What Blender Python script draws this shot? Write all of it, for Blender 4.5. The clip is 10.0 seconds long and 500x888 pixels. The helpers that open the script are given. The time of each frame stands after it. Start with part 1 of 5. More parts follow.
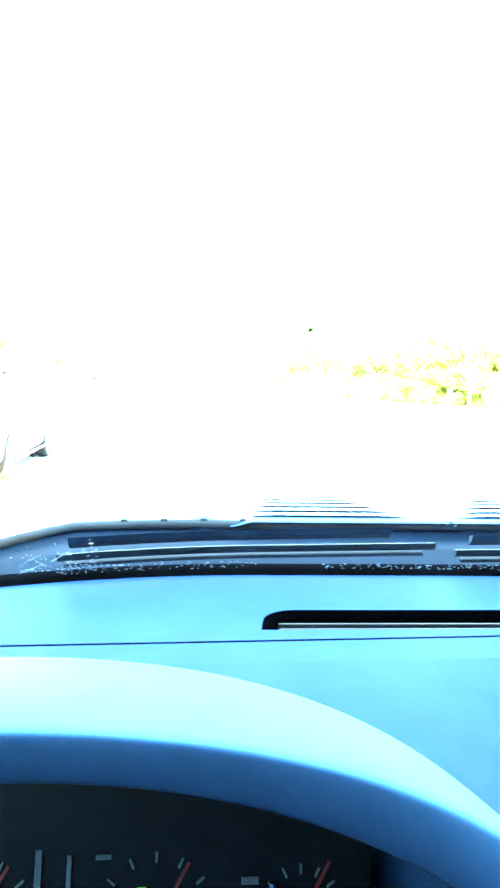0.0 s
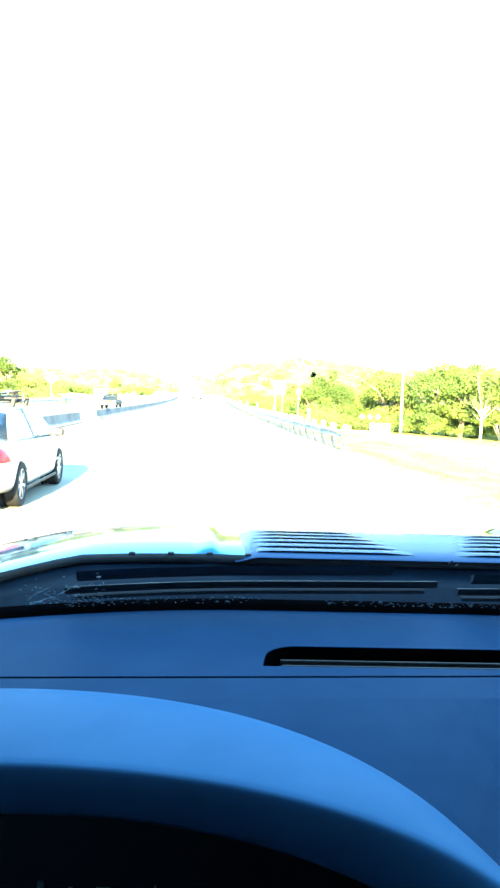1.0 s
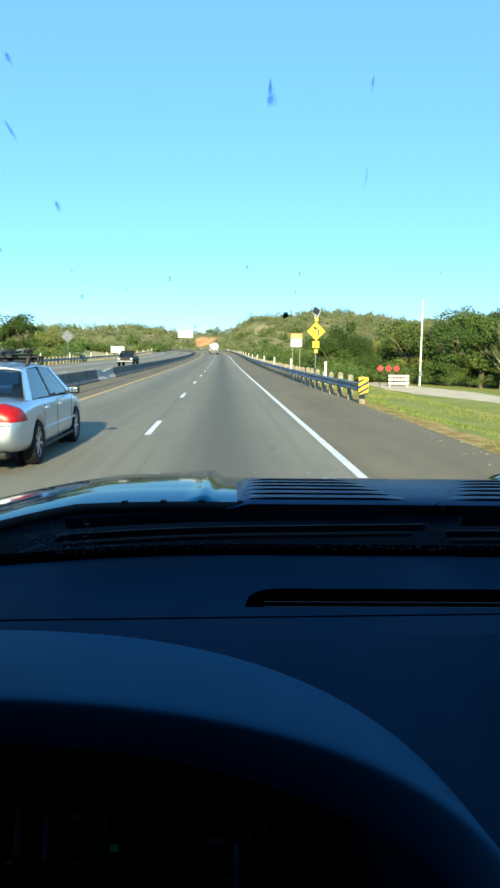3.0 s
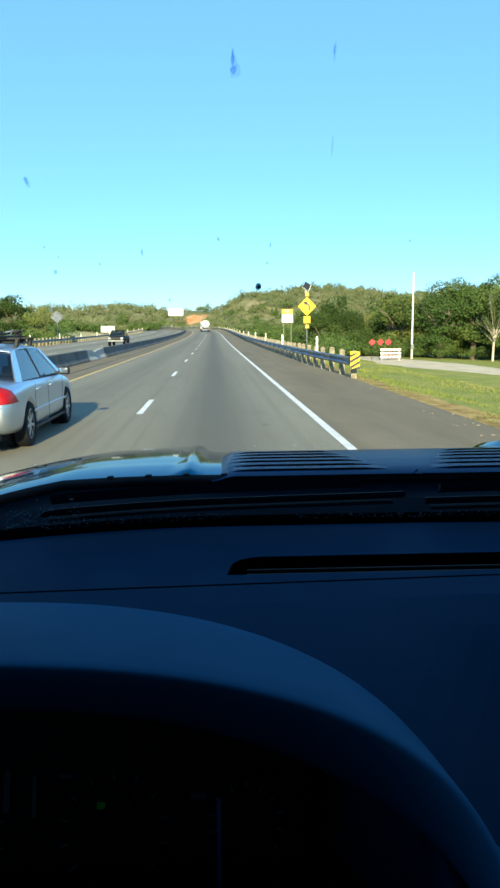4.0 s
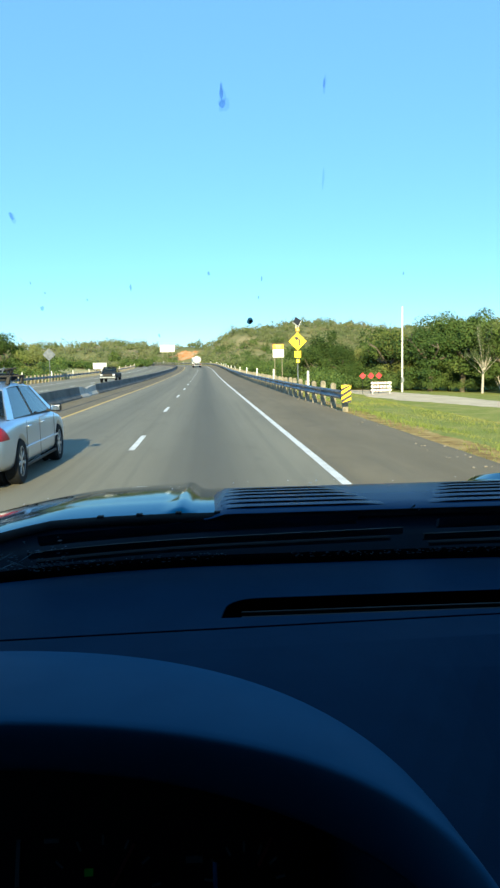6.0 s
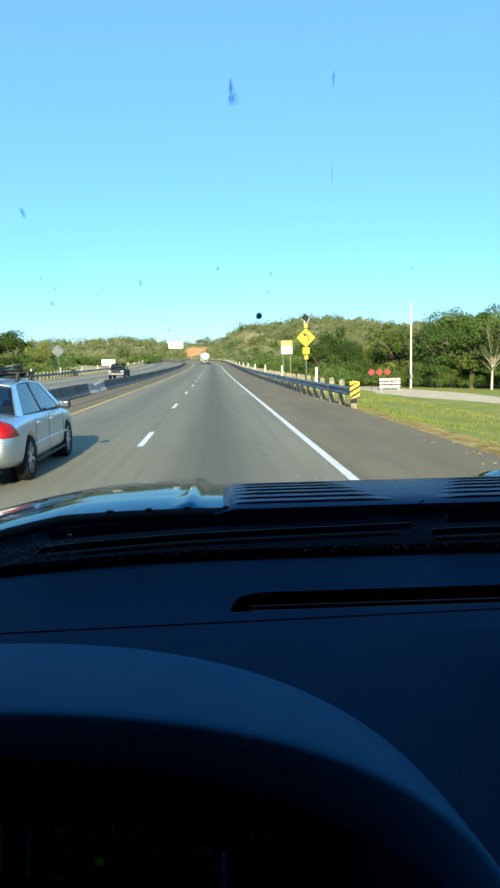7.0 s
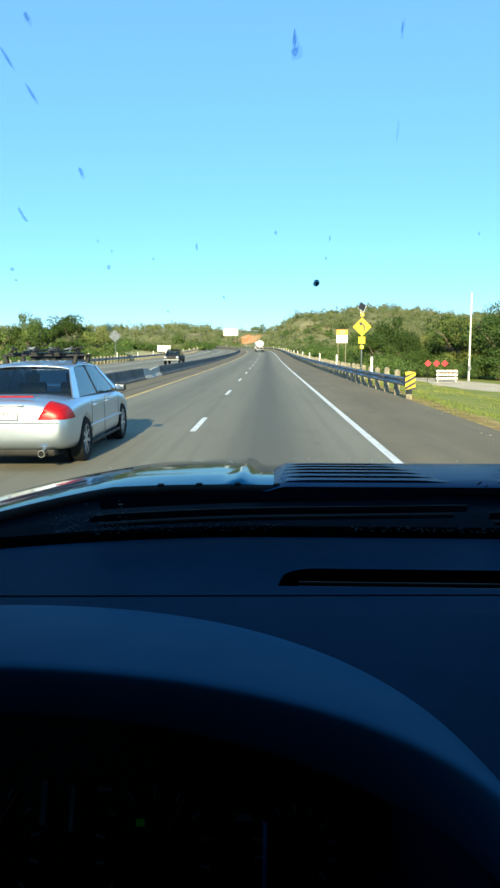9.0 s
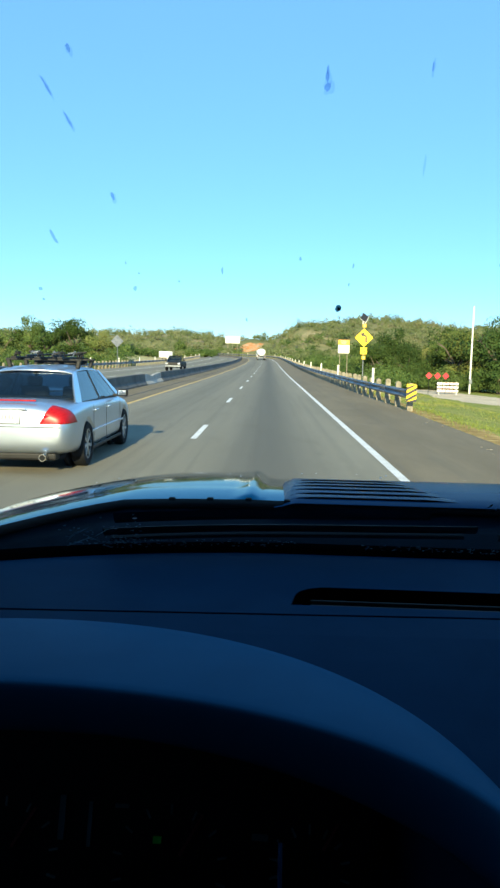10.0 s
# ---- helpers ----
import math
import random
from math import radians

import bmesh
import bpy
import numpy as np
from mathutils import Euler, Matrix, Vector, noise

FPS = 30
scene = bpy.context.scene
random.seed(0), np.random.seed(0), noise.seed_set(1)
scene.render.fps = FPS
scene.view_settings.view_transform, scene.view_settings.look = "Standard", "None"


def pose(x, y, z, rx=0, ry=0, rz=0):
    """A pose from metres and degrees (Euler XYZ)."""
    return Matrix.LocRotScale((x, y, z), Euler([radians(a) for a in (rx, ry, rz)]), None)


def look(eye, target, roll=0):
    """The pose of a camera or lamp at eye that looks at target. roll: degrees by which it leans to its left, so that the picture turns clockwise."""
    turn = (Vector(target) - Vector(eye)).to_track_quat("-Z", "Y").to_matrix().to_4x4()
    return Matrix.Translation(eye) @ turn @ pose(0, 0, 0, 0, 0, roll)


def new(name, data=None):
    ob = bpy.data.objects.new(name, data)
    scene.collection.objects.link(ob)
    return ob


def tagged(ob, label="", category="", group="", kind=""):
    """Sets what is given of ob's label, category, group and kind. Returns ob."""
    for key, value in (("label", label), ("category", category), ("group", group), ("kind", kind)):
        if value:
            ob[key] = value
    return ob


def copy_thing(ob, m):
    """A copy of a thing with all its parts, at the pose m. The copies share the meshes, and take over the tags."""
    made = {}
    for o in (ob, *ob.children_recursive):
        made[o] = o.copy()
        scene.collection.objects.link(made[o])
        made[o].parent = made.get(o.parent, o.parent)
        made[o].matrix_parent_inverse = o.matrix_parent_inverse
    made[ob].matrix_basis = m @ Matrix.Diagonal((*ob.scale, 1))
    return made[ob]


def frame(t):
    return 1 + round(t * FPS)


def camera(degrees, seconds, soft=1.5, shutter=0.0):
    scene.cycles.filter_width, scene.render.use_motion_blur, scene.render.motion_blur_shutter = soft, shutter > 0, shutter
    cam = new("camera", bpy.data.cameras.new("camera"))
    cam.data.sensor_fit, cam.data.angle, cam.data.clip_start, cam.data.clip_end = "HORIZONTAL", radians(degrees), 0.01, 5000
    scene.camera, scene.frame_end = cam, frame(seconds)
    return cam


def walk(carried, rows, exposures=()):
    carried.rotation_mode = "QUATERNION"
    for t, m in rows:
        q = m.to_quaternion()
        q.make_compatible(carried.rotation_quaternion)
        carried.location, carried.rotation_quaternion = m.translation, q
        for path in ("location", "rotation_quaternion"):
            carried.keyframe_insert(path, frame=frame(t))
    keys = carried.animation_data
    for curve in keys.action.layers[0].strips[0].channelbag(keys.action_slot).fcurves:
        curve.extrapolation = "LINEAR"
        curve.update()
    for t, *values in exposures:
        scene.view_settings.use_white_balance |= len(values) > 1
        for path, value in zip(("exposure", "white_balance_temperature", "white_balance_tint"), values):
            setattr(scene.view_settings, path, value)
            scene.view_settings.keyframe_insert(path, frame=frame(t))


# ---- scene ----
# The place: the cab of a pickup on a highway; x to the right, y ahead along the road, z up from the road.
KELVIN, TINT = 5950, -7
cam = camera(39.6, 10.0, soft=2.6)
walk(cam, [
    (0, pose(-0.062, 0.000, 1.733, 83.84, -1.18, -3.28)),
    (0.5, pose(-0.022, -0.031, 1.742, 88.54, -0.63, -3.04)),
    (1, pose(-0.056, -0.029, 1.749, 86.28, -1.89, -2.34)),
    (1.5, pose(-0.001, -0.032, 1.738, 86.80, -1.31, -1.93)),
    (2, pose(-0.006, -0.034, 1.741, 86.36, -0.36, -2.37)),
    (2.5, pose(-0.002, -0.010, 1.749, 84.67, -1.10, -2.08)),
    (2.7, pose(-0.002, -0.018, 1.743, 82.48, -0.97, -0.70)),
    (3.8, pose(0.016, -0.042, 1.730, 82.70, 0.67, -2.15)),
    (4, pose(0.021, -0.046, 1.729, 80.64, 0.66, -1.63)),
    (4.5, pose(0.042, -0.017, 1.737, 82.71, 1.51, -2.65)),
    (5, pose(0.038, -0.013, 1.742, 83.03, 1.32, -2.33)),
    (5.2, pose(0.038, -0.014, 1.740, 83.73, 1.34, -1.18)),
    (6.3, pose(0.015, -0.021, 1.726, 83.27, 1.29, -2.60)),
    (6.5, pose(0.014, -0.021, 1.725, 83.18, 1.27, -1.43)),
    (7, pose(0.020, -0.024, 1.727, 83.20, 1.34, -1.66)),
    (7.5, pose(0.003, -0.011, 1.700, 82.35, 0.89, 0.85)),
    (8, pose(0.004, -0.019, 1.728, 83.08, -0.96, 1.57)),
    (8.5, pose(0.009, -0.010, 1.732, 83.45, -1.18, 3.91)),
    (9, pose(0.019, -0.012, 1.703, 82.30, 0.23, 2.79)),
    (9.5, pose(0.016, -0.024, 1.726, 83.44, -0.35, 2.72)),
    (10, pose(-0.005, -0.023, 1.720, 82.94, -1.11, 2.91)),
], exposures=[(0.0, 7.5, 9000, TINT), (0.3, 6.85, 8800, TINT), (0.5, 6.2, 8300, TINT), (0.7, 5.55, 8000, TINT), (1.0, 4.5, 7000, TINT), (1.2, 3.75, 6100, TINT), (1.5, 2.95, 5550, TINT),
              (2.0, 2.12, 5850, TINT), (2.5, 1.58, 5850, TINT), (3.2, 1.32, KELVIN, TINT), (10.0, 1.25, KELVIN, TINT)])

# ---- world and sun ----
SUN_TRAVEL = Vector((0.045, 1.0, -0.345)).normalized()
world = bpy.data.worlds.new("sky")
scene.world = world
world.use_nodes = True
wn, wl = world.node_tree.nodes, world.node_tree.links
sky = wn.new("ShaderNodeTexSky")
sky.sky_type = "NISHITA"
sky.sun_disc = False
sky.sun_elevation = math.asin(-SUN_TRAVEL.z)
sky.sun_rotation = math.atan2(-SUN_TRAVEL.x, -SUN_TRAVEL.y)
sky.air_density, sky.dust_density, sky.ozone_density = 1.0, 0.25, 4.2
sky.altitude = 1300
# a thin even haze that evens out the clear sky
haze = wn.new("ShaderNodeMix")
haze.data_type = "RGBA"
haze.inputs[0].default_value = 0.5
haze.inputs[7].default_value = (1.65, 3.2, 5.5, 1)
wl.new(sky.outputs[0], haze.inputs[6])
wl.new(haze.outputs[2], wn["Background"].inputs[0])
wn["Background"].inputs[1].default_value = 0.10
sun = new("sun", bpy.data.lights.new("sun", "SUN"))
sun.data.energy, sun.data.angle, sun.data.color = 5.0, radians(0.5), (1.0, 0.74, 0.44)
sun.matrix_world = look((-5, -40, 30), Vector((-5, -40, 30)) + SUN_TRAVEL)

# ---- materials ----
def nodes_of(name):
    m = bpy.data.materials.new(name)
    m.use_nodes = True
    return m, m.node_tree.nodes, m.node_tree.links, m.node_tree.nodes["Principled BSDF"]


def ramp(n, l, source, stops):
    r = n.new("ShaderNodeValToRGB")
    while len(r.color_ramp.elements) < len(stops):
        r.color_ramp.elements.new(0.5)
    for e, (p, c) in zip(r.color_ramp.elements, stops):
        e.position, e.color = p, (*c, 1)
    l.new(source, r.inputs[0])
    return r.outputs[0]


def noise_tex(n, l, scale, detail=4, rough=0.55, vector=None, stretch=None):
    t = n.new("ShaderNodeTexNoise")
    t.inputs["Scale"].default_value, t.inputs["Detail"].default_value, t.inputs["Roughness"].default_value = scale, detail, rough
    if vector is None:
        vector = n.new("ShaderNodeNewGeometry").outputs["Position"]
    if stretch:
        mp = n.new("ShaderNodeMapping")
        mp.inputs["Scale"].default_value = stretch
        l.new(vector, mp.inputs[0])
        vector = mp.outputs[0]
    l.new(vector, t.inputs["Vector"])
    return t.outputs["Fac"]


def mix(n, l, fac, a, b, blend="MIX"):
    x = n.new("ShaderNodeMix")
    x.data_type, x.blend_type = "RGBA", blend
    for sock, v in ((x.inputs[0], fac), (x.inputs[6], a), (x.inputs[7], b)):
        if hasattr(v, "is_output"):
            l.new(v, sock)
        else:
            sock.default_value = v if isinstance(v, (int, float)) else (*v, 1)
    return x.outputs[2]


def math_node(n, l, op, a, b=0.0):
    x = n.new("ShaderNodeMath")
    x.operation = op
    for sock, v in zip(x.inputs, (a, b)):
        if hasattr(v, "is_output"):
            l.new(v, sock)
        else:
            sock.default_value = v
    return x.outputs[0]


def bump(n, l, b, height, strength, dist=0.01):
    x = n.new("ShaderNodeBump")
    x.inputs["Strength"].default_value, x.inputs["Distance"].default_value = strength, dist
    l.new(height, x.inputs["Height"])
    l.new(x.outputs[0], b.inputs["Normal"])


def surface(name, c1, c2, scale=8.0, rough=0.6, metal=0.0, grain=0.15, grain_scale=200.0, coat=0.0, spec=0.5, ior=1.5):
    """Two colours in patches, fine grain as relief."""
    m, n, l, b = nodes_of(name)
    f = noise_tex(n, l, scale)
    l.new(ramp(n, l, f, [(0.32, c1), (0.68, c2)]), b.inputs["Base Color"])
    b.inputs["Roughness"].default_value, b.inputs["Metallic"].default_value = rough, metal
    b.inputs["Specular IOR Level"].default_value = spec
    b.inputs["IOR"].default_value = ior
    b.inputs["Coat Weight"].default_value, b.inputs["Coat Roughness"].default_value = coat, 0.04
    if grain:
        bump(n, l, b, noise_tex(n, l, grain_scale, 2), grain, 0.002)
    return m


def asphalt_mat():
    m, n, l, b = nodes_of("asphalt")
    uv = n.new("ShaderNodeUVMap").outputs[0]
    sep = n.new("ShaderNodeSeparateXYZ")
    l.new(uv, sep.inputs[0])
    fine = noise_tex(n, l, 60, 3)
    blotch = noise_tex(n, l, 0.35, 5, 0.6, uv, (1.6, 0.16, 1))
    col = ramp(n, l, blotch, [(0.3, (0.215, 0.197, 0.137)), (0.7, (0.295, 0.270, 0.188))])
    col = mix(n, l, 0.3, col, ramp(n, l, fine, [(0.35, (0.08, 0.08, 0.075)), (0.65, (0.3, 0.29, 0.26))]))
    # oil-dark strips down the middle of each lane
    for centre, width, depth in ((0.02, 0.85, 0.66), (-1.6, 0.5, 0.12), (-3.3, 0.95, 0.36), (-11.0, 0.8, 0.3), (-14.8, 0.8, 0.35)):
        d = math_node(n, l, "ABSOLUTE", math_node(n, l, "SUBTRACT", sep.outputs[0], centre))
        d = math_node(n, l, "DIVIDE", d, width)
        g = math_node(n, l, "POWER", 2.718, math_node(n, l, "MULTIPLY", math_node(n, l, "MULTIPLY", d, d), -1.0))
        g = math_node(n, l, "MULTIPLY", g, math_node(n, l, "ADD", math_node(n, l, "MULTIPLY", blotch, 0.8), 0.5))
        col = mix(n, l, math_node(n, l, "MULTIPLY", g, depth), col, (0.055, 0.058, 0.055))
    # browner, dirtier shoulder
    sh = math_node(n, l, "GREATER_THAN", sep.outputs[0], 2.09)
    sh2 = math_node(n, l, "MULTIPLY", math_node(n, l, "LESS_THAN", sep.outputs[0], -5.14), math_node(n, l, "GREATER_THAN", sep.outputs[0], -8))
    brown = ramp(n, l, noise_tex(n, l, 0.6, 6, 0.65, uv, (1.2, 0.25, 1)), [(0.3, (0.150, 0.120, 0.066)), (0.7, (0.245, 0.200, 0.118))])
    brown = mix(n, l, 0.25, brown, ramp(n, l, fine, [(0.35, (0.05, 0.05, 0.045)), (0.65, (0.28, 0.25, 0.2))]))
    col = mix(n, l, math_node(n, l, "ADD", sh, sh2), col, brown)
    # worn patches and faint long streaks
    wear = noise_tex(n, l, 1.1, 6, 0.7, uv, (1.0, 0.35, 1))
    col = mix(n, l, math_node(n, l, "MULTIPLY", ramp(n, l, wear, [(0.52, (0, 0, 0)), (0.72, (1, 1, 1))]), 0.35), col, (0.12, 0.105, 0.075))
    streak = noise_tex(n, l, 2.4, 3, 0.5, uv, (1.6, 0.012, 1))
    col = mix(n, l, math_node(n, l, "MULTIPLY", ramp(n, l, streak, [(0.50, (0, 0, 0)), (0.70, (1, 1, 1))]), 0.28), col, (0.10, 0.095, 0.078))
    l.new(col, b.inputs["Base Color"])
    b.inputs["Roughness"].default_value = 0.85
    b.inputs["Specular IOR Level"].default_value = 0.25
    bump(n, l, b, fine, 0.4, 0.01)
    return m


def ground_mat():
    m, n, l, b = nodes_of("dry_grassland")
    g = n.new("ShaderNodeNewGeometry")
    sep = n.new("ShaderNodeSeparateXYZ")
    l.new(g.outputs["Position"], sep.inputs[0])
    big = noise_tex(n, l, 0.05, 5)
    mid = noise_tex(n, l, 0.6, 6, 0.65)
    fine = noise_tex(n, l, 9, 4, 0.7)
    grass = ramp(n, l, mid, [(0.3, (0.15, 0.21, 0.035)), (0.5, (0.25, 0.28, 0.06)), (0.70, (0.42, 0.36, 0.14))])
    grass = mix(n, l, 0.4, grass, ramp(n, l, fine, [(0.3, (0.07, 0.11, 0.02)), (0.7, (0.42, 0.39, 0.14))]))
    # the dry, trampled border along the shoulder
    along = math_node(n, l, "ADD", sep.outputs[0], math_node(n, l, "MULTIPLY", sep.outputs[1], 0.024))
    border = math_node(n, l, "ADD", along, math_node(n, l, "MULTIPLY", noise_tex(n, l, 0.5, 5, 0.65), -1.6))
    dry = ramp(n, l, noise_tex(n, l, 2.2, 5, 0.7), [(0.35, (0.20, 0.13, 0.05)), (0.5, (0.36, 0.25, 0.09)), (0.68, (0.50, 0.38, 0.16))])
    grass = mix(n, l, math_node(n, l, "LESS_THAN", border, 4.95), grass, dry)
    scrub = ramp(n, l, big, [(0.35, (0.11, 0.13, 0.05)), (0.54, (0.185, 0.185, 0.09)), (0.72, (0.36, 0.30, 0.185))])
    far = math_node(n, l, "GREATER_THAN", sep.outputs[1], 160)
    col = mix(n, l, far, grass, scrub)
    # bare orange earth of the road cut
    d = n.new("ShaderNodeVectorMath")
    d.operation = "DISTANCE"
    l.new(g.outputs["Position"], d.inputs[0])
    d.inputs[1].default_value = CUT
    edge = math_node(n, l, "ADD", math_node(n, l, "DIVIDE", d.outputs["Value"], 15.0), math_node(n, l, "MULTIPLY", noise_tex(n, l, 0.22, 5, 0.7), 1.1))
    earth = ramp(n, l, noise_tex(n, l, 0.5, 5), [(0.35, (0.50, 0.19, 0.06)), (0.5, (0.46, 0.27, 0.13)), (0.66, (0.42, 0.33, 0.22))])
    col = mix(n, l, math_node(n, l, "LESS_THAN", edge, 1.0), col, earth)
    # a pale straw field beyond the oncoming lanes
    fx = math_node(n, l, "ABSOLUTE", math_node(n, l, "DIVIDE", math_node(n, l, "SUBTRACT", sep.outputs[1], 205), 70))
    fy = math_node(n, l, "ABSOLUTE", math_node(n, l, "DIVIDE", math_node(n, l, "ADD", sep.outputs[0], 42), 24))
    fd = math_node(n, l, "ADD", math_node(n, l, "MAXIMUM", fx, fy), math_node(n, l, "MULTIPLY", big, 0.4))
    straw = ramp(n, l, mid, [(0.3, (0.30, 0.29, 0.13)), (0.7, (0.50, 0.45, 0.24))])
    col = mix(n, l, math_node(n, l, "LESS_THAN", fd, 1.15), col, straw)
    l.new(col, b.inputs["Base Color"])
    b.inputs["Roughness"].default_value = 1.0
    b.inputs["Specular IOR Level"].default_value = 0.1
    bump(n, l, b, fine, 0.6, 0.05)
    return m


TONES = 0.42


def leaf_mat(name, dark, light, dry, patch=0.13):
    m, n, l, b = nodes_of(name)
    g = n.new("ShaderNodeNewGeometry")
    clump = noise_tex(n, l, patch, 4)
    tone = n.new("ShaderNodeObjectInfo").outputs["Random"]
    clump = math_node(n, l, "ADD", math_node(n, l, "MULTIPLY", math_node(n, l, "SUBTRACT", tone, 0.5), TONES), clump)
    col = ramp(n, l, clump, [(0.36, dark), (0.56, light), (0.78, dry)])
    col = mix(n, l, 0.22, col, ramp(n, l, g.outputs["Random Per Island"], [(0.0, tuple(c * 0.55 for c in dark)), (0.7, light), (1.0, dry)]))
    l.new(col, b.inputs["Base Color"])
    b.inputs["Roughness"].default_value = 0.75
    b.inputs["Specular IOR Level"].default_value = 0.2
    tr = n.new("ShaderNodeBsdfTranslucent")
    l.new(col, tr.inputs[0])
    ms = n.new("ShaderNodeMixShader")
    ms.inputs[0].default_value = 0.22
    l.new(b.outputs[0], ms.inputs[1])
    l.new(tr.outputs[0], ms.inputs[2])
    l.new(ms.outputs[0], n["Material Output"].inputs[0])
    return m


def glass_mat(name, tint, gloss=1.0):
    m, n, l, b = nodes_of(name)
    n.remove(b)
    t, gl, fr, ms = n.new("ShaderNodeBsdfTransparent"), n.new("ShaderNodeBsdfGlossy"), n.new("ShaderNodeFresnel"), n.new("ShaderNodeMixShader")
    t.inputs[0].default_value = (*tint, 1)
    gl.inputs["Roughness"].default_value = 0.02
    fr.inputs[0].default_value = 1.45
    l.new(math_node(n, l, "MULTIPLY", fr.outputs[0], gloss), ms.inputs[0])
    l.new(t.outputs[0], ms.inputs[1])
    l.new(gl.outputs[0], ms.inputs[2])
    l.new(ms.outputs[0], n["Material Output"].inputs[0])
    return m


def glow_mat(name, colour, strength):
    m, n, l, b = nodes_of(name)
    b.inputs["Base Color"].default_value = (*colour, 1)
    b.inputs["Emission Color"].default_value = (*colour, 1)
    b.inputs["Emission Strength"].default_value = strength
    return m


CUT = (-17.5, 339.0, 5.0)
ASPHALT, GROUND = asphalt_mat(), ground_mat()
WHITE_LINE = surface("white_road_paint", (0.6, 0.59, 0.55), (0.82, 0.81, 0.78), 3, 0.7)
YELLOW_LINE = surface("yellow_road_paint", (0.55, 0.36, 0.08), (0.75, 0.52, 0.16), 2, 0.7)
CONCRETE = surface("concrete", (0.34, 0.32, 0.28), (0.5, 0.47, 0.42), 1.2, 0.85, grain=0.5, grain_scale=30)
DIRTY_CONCRETE = surface("weathered_concrete", (0.075, 0.073, 0.068), (0.15, 0.145, 0.132), 0.8, 0.85, grain=0.5, grain_scale=30)
DIRT = surface("pale_dirt", (0.46, 0.38, 0.26), (0.62, 0.53, 0.38), 0.4, 1.0, grain=0.6, grain_scale=12)
GALVANISED = surface("galvanised_steel", (0.12, 0.135, 0.155), (0.21, 0.23, 0.255), 3, 0.45, 0.7, 0.1, 60)
WEATHERED_WOOD = surface("weathered_wood", (0.15, 0.135, 0.095), (0.30, 0.27, 0.20), 6, 0.85, grain=0.5, grain_scale=40)
WHITE_PAINT = surface("white_paint", (0.72, 0.72, 0.70), (0.84, 0.84, 0.82), 4, 0.5)
SIGN_YELLOW = surface("yellow_sign_sheeting", (0.80, 0.52, 0.0), (0.86, 0.60, 0.01), 3, 0.45, grain=0)
SIGN_ORANGE = surface("orange_sign_sheeting", (0.85, 0.36, 0.03), (0.9, 0.42, 0.06), 3, 0.5, grain=0)
SIGN_RED = surface("red_sign_sheeting", (0.50, 0.008, 0.02), (0.60, 0.016, 0.03), 3, 0.5, grain=0)
GREY_PRINT = surface("grey_print", (0.2, 0.2, 0.22), (0.3, 0.3, 0.32), 20, 0.6)
BLACK_SHEET = surface("black_sheeting", (0.015, 0.015, 0.015), (0.03, 0.03, 0.03), 5, 0.5, grain=0)
RUBBER = surface("rubber", (0.005, 0.006, 0.007), (0.012, 0.013, 0.0145), 12, 0.8, spec=0.2)
# near-black that paints the shade of gaps and recesses; also the gasket's own black
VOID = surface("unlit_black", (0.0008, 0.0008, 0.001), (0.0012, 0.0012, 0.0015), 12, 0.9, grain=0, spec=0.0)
BLACK_PLASTIC = surface("black_plastic", (0.006, 0.0065, 0.007), (0.013, 0.0135, 0.014), 9, 0.55, grain=0.3, grain_scale=500, spec=0.3)
SILVER = surface("silver_car_paint", (0.55, 0.62, 0.71), (0.59, 0.66, 0.75), 2, 0.31, 0.92, 0, spec=0.5)
SATIN_HOOD = surface("satin_dark_blue_paint", (0.010, 0.032, 0.075), (0.014, 0.042, 0.095), 5, 0.25, 0.0, 0, ior=1.06)
DARK_PAINT = surface("dark_blue_metallic_paint", (0.035, 0.10, 0.16), (0.045, 0.12, 0.19), 3, 0.07, 1.0, 0)
DARK_PAINT.node_tree.nodes["Principled BSDF"].inputs["Specular Tint"].default_value = (0.42, 0.50, 0.55, 1)
CHROME = surface("chrome", (0.7, 0.7, 0.7), (0.8, 0.8, 0.8), 5, 0.12, 1.0, 0)
ALLOY = surface("alloy", (0.42, 0.43, 0.44), (0.55, 0.56, 0.57), 5, 0.3, 0.9, 0)
TAIL_RED = surface("red_lens", (0.16, 0.001, 0.003), (0.42, 0.006, 0.010), 60, 0.35, grain=0, spec=0.3)
CLEAR_LENS = surface("clear_lens", (0.6, 0.62, 0.65), (0.75, 0.77, 0.8), 25, 0.1, 0.4, 0, coat=1.0)
DASH = surface("blue_grey_dash_vinyl", (0.0060, 0.0242, 0.0575), (0.0074, 0.0282, 0.0645), 14, 0.62, grain=0.1, grain_scale=700, ior=1.09)
# lighter than DASH: the sky's sheen on the upturned top is in the colour
BINNACLE = surface("satin_trim_sky_sheen", (0.022, 0.075, 0.151), (0.026, 0.085, 0.167), 10, 0.58, grain=0.06, grain_scale=700, ior=1.09)
CABIN_FABRIC = surface("grey_fabric", (0.02, 0.022, 0.026), (0.035, 0.037, 0.042), 30, 0.9)
CAR_GLASS = glass_mat("tinted_car_glass", (0.33, 0.38, 0.41), 1.4)
# unseen cab panes, tinted this dark to keep light from behind off the dash
TINTED = glass_mat("light_blocking_rear_glass", (0.035, 0.042, 0.046))
SIDE_GLASS = glass_mat("light_blocking_side_glass", (0.055, 0.065, 0.075))
WINDSHIELD = glass_mat("windshield_glass", (0.93, 0.96, 0.97), 0.35)
COWL_PLASTIC = surface("dusty_cowl_plastic", (0.0006, 0.0033, 0.0076), (0.0014, 0.0066, 0.0142), 18, 0.6, grain=0.2, grain_scale=300, spec=0.08)
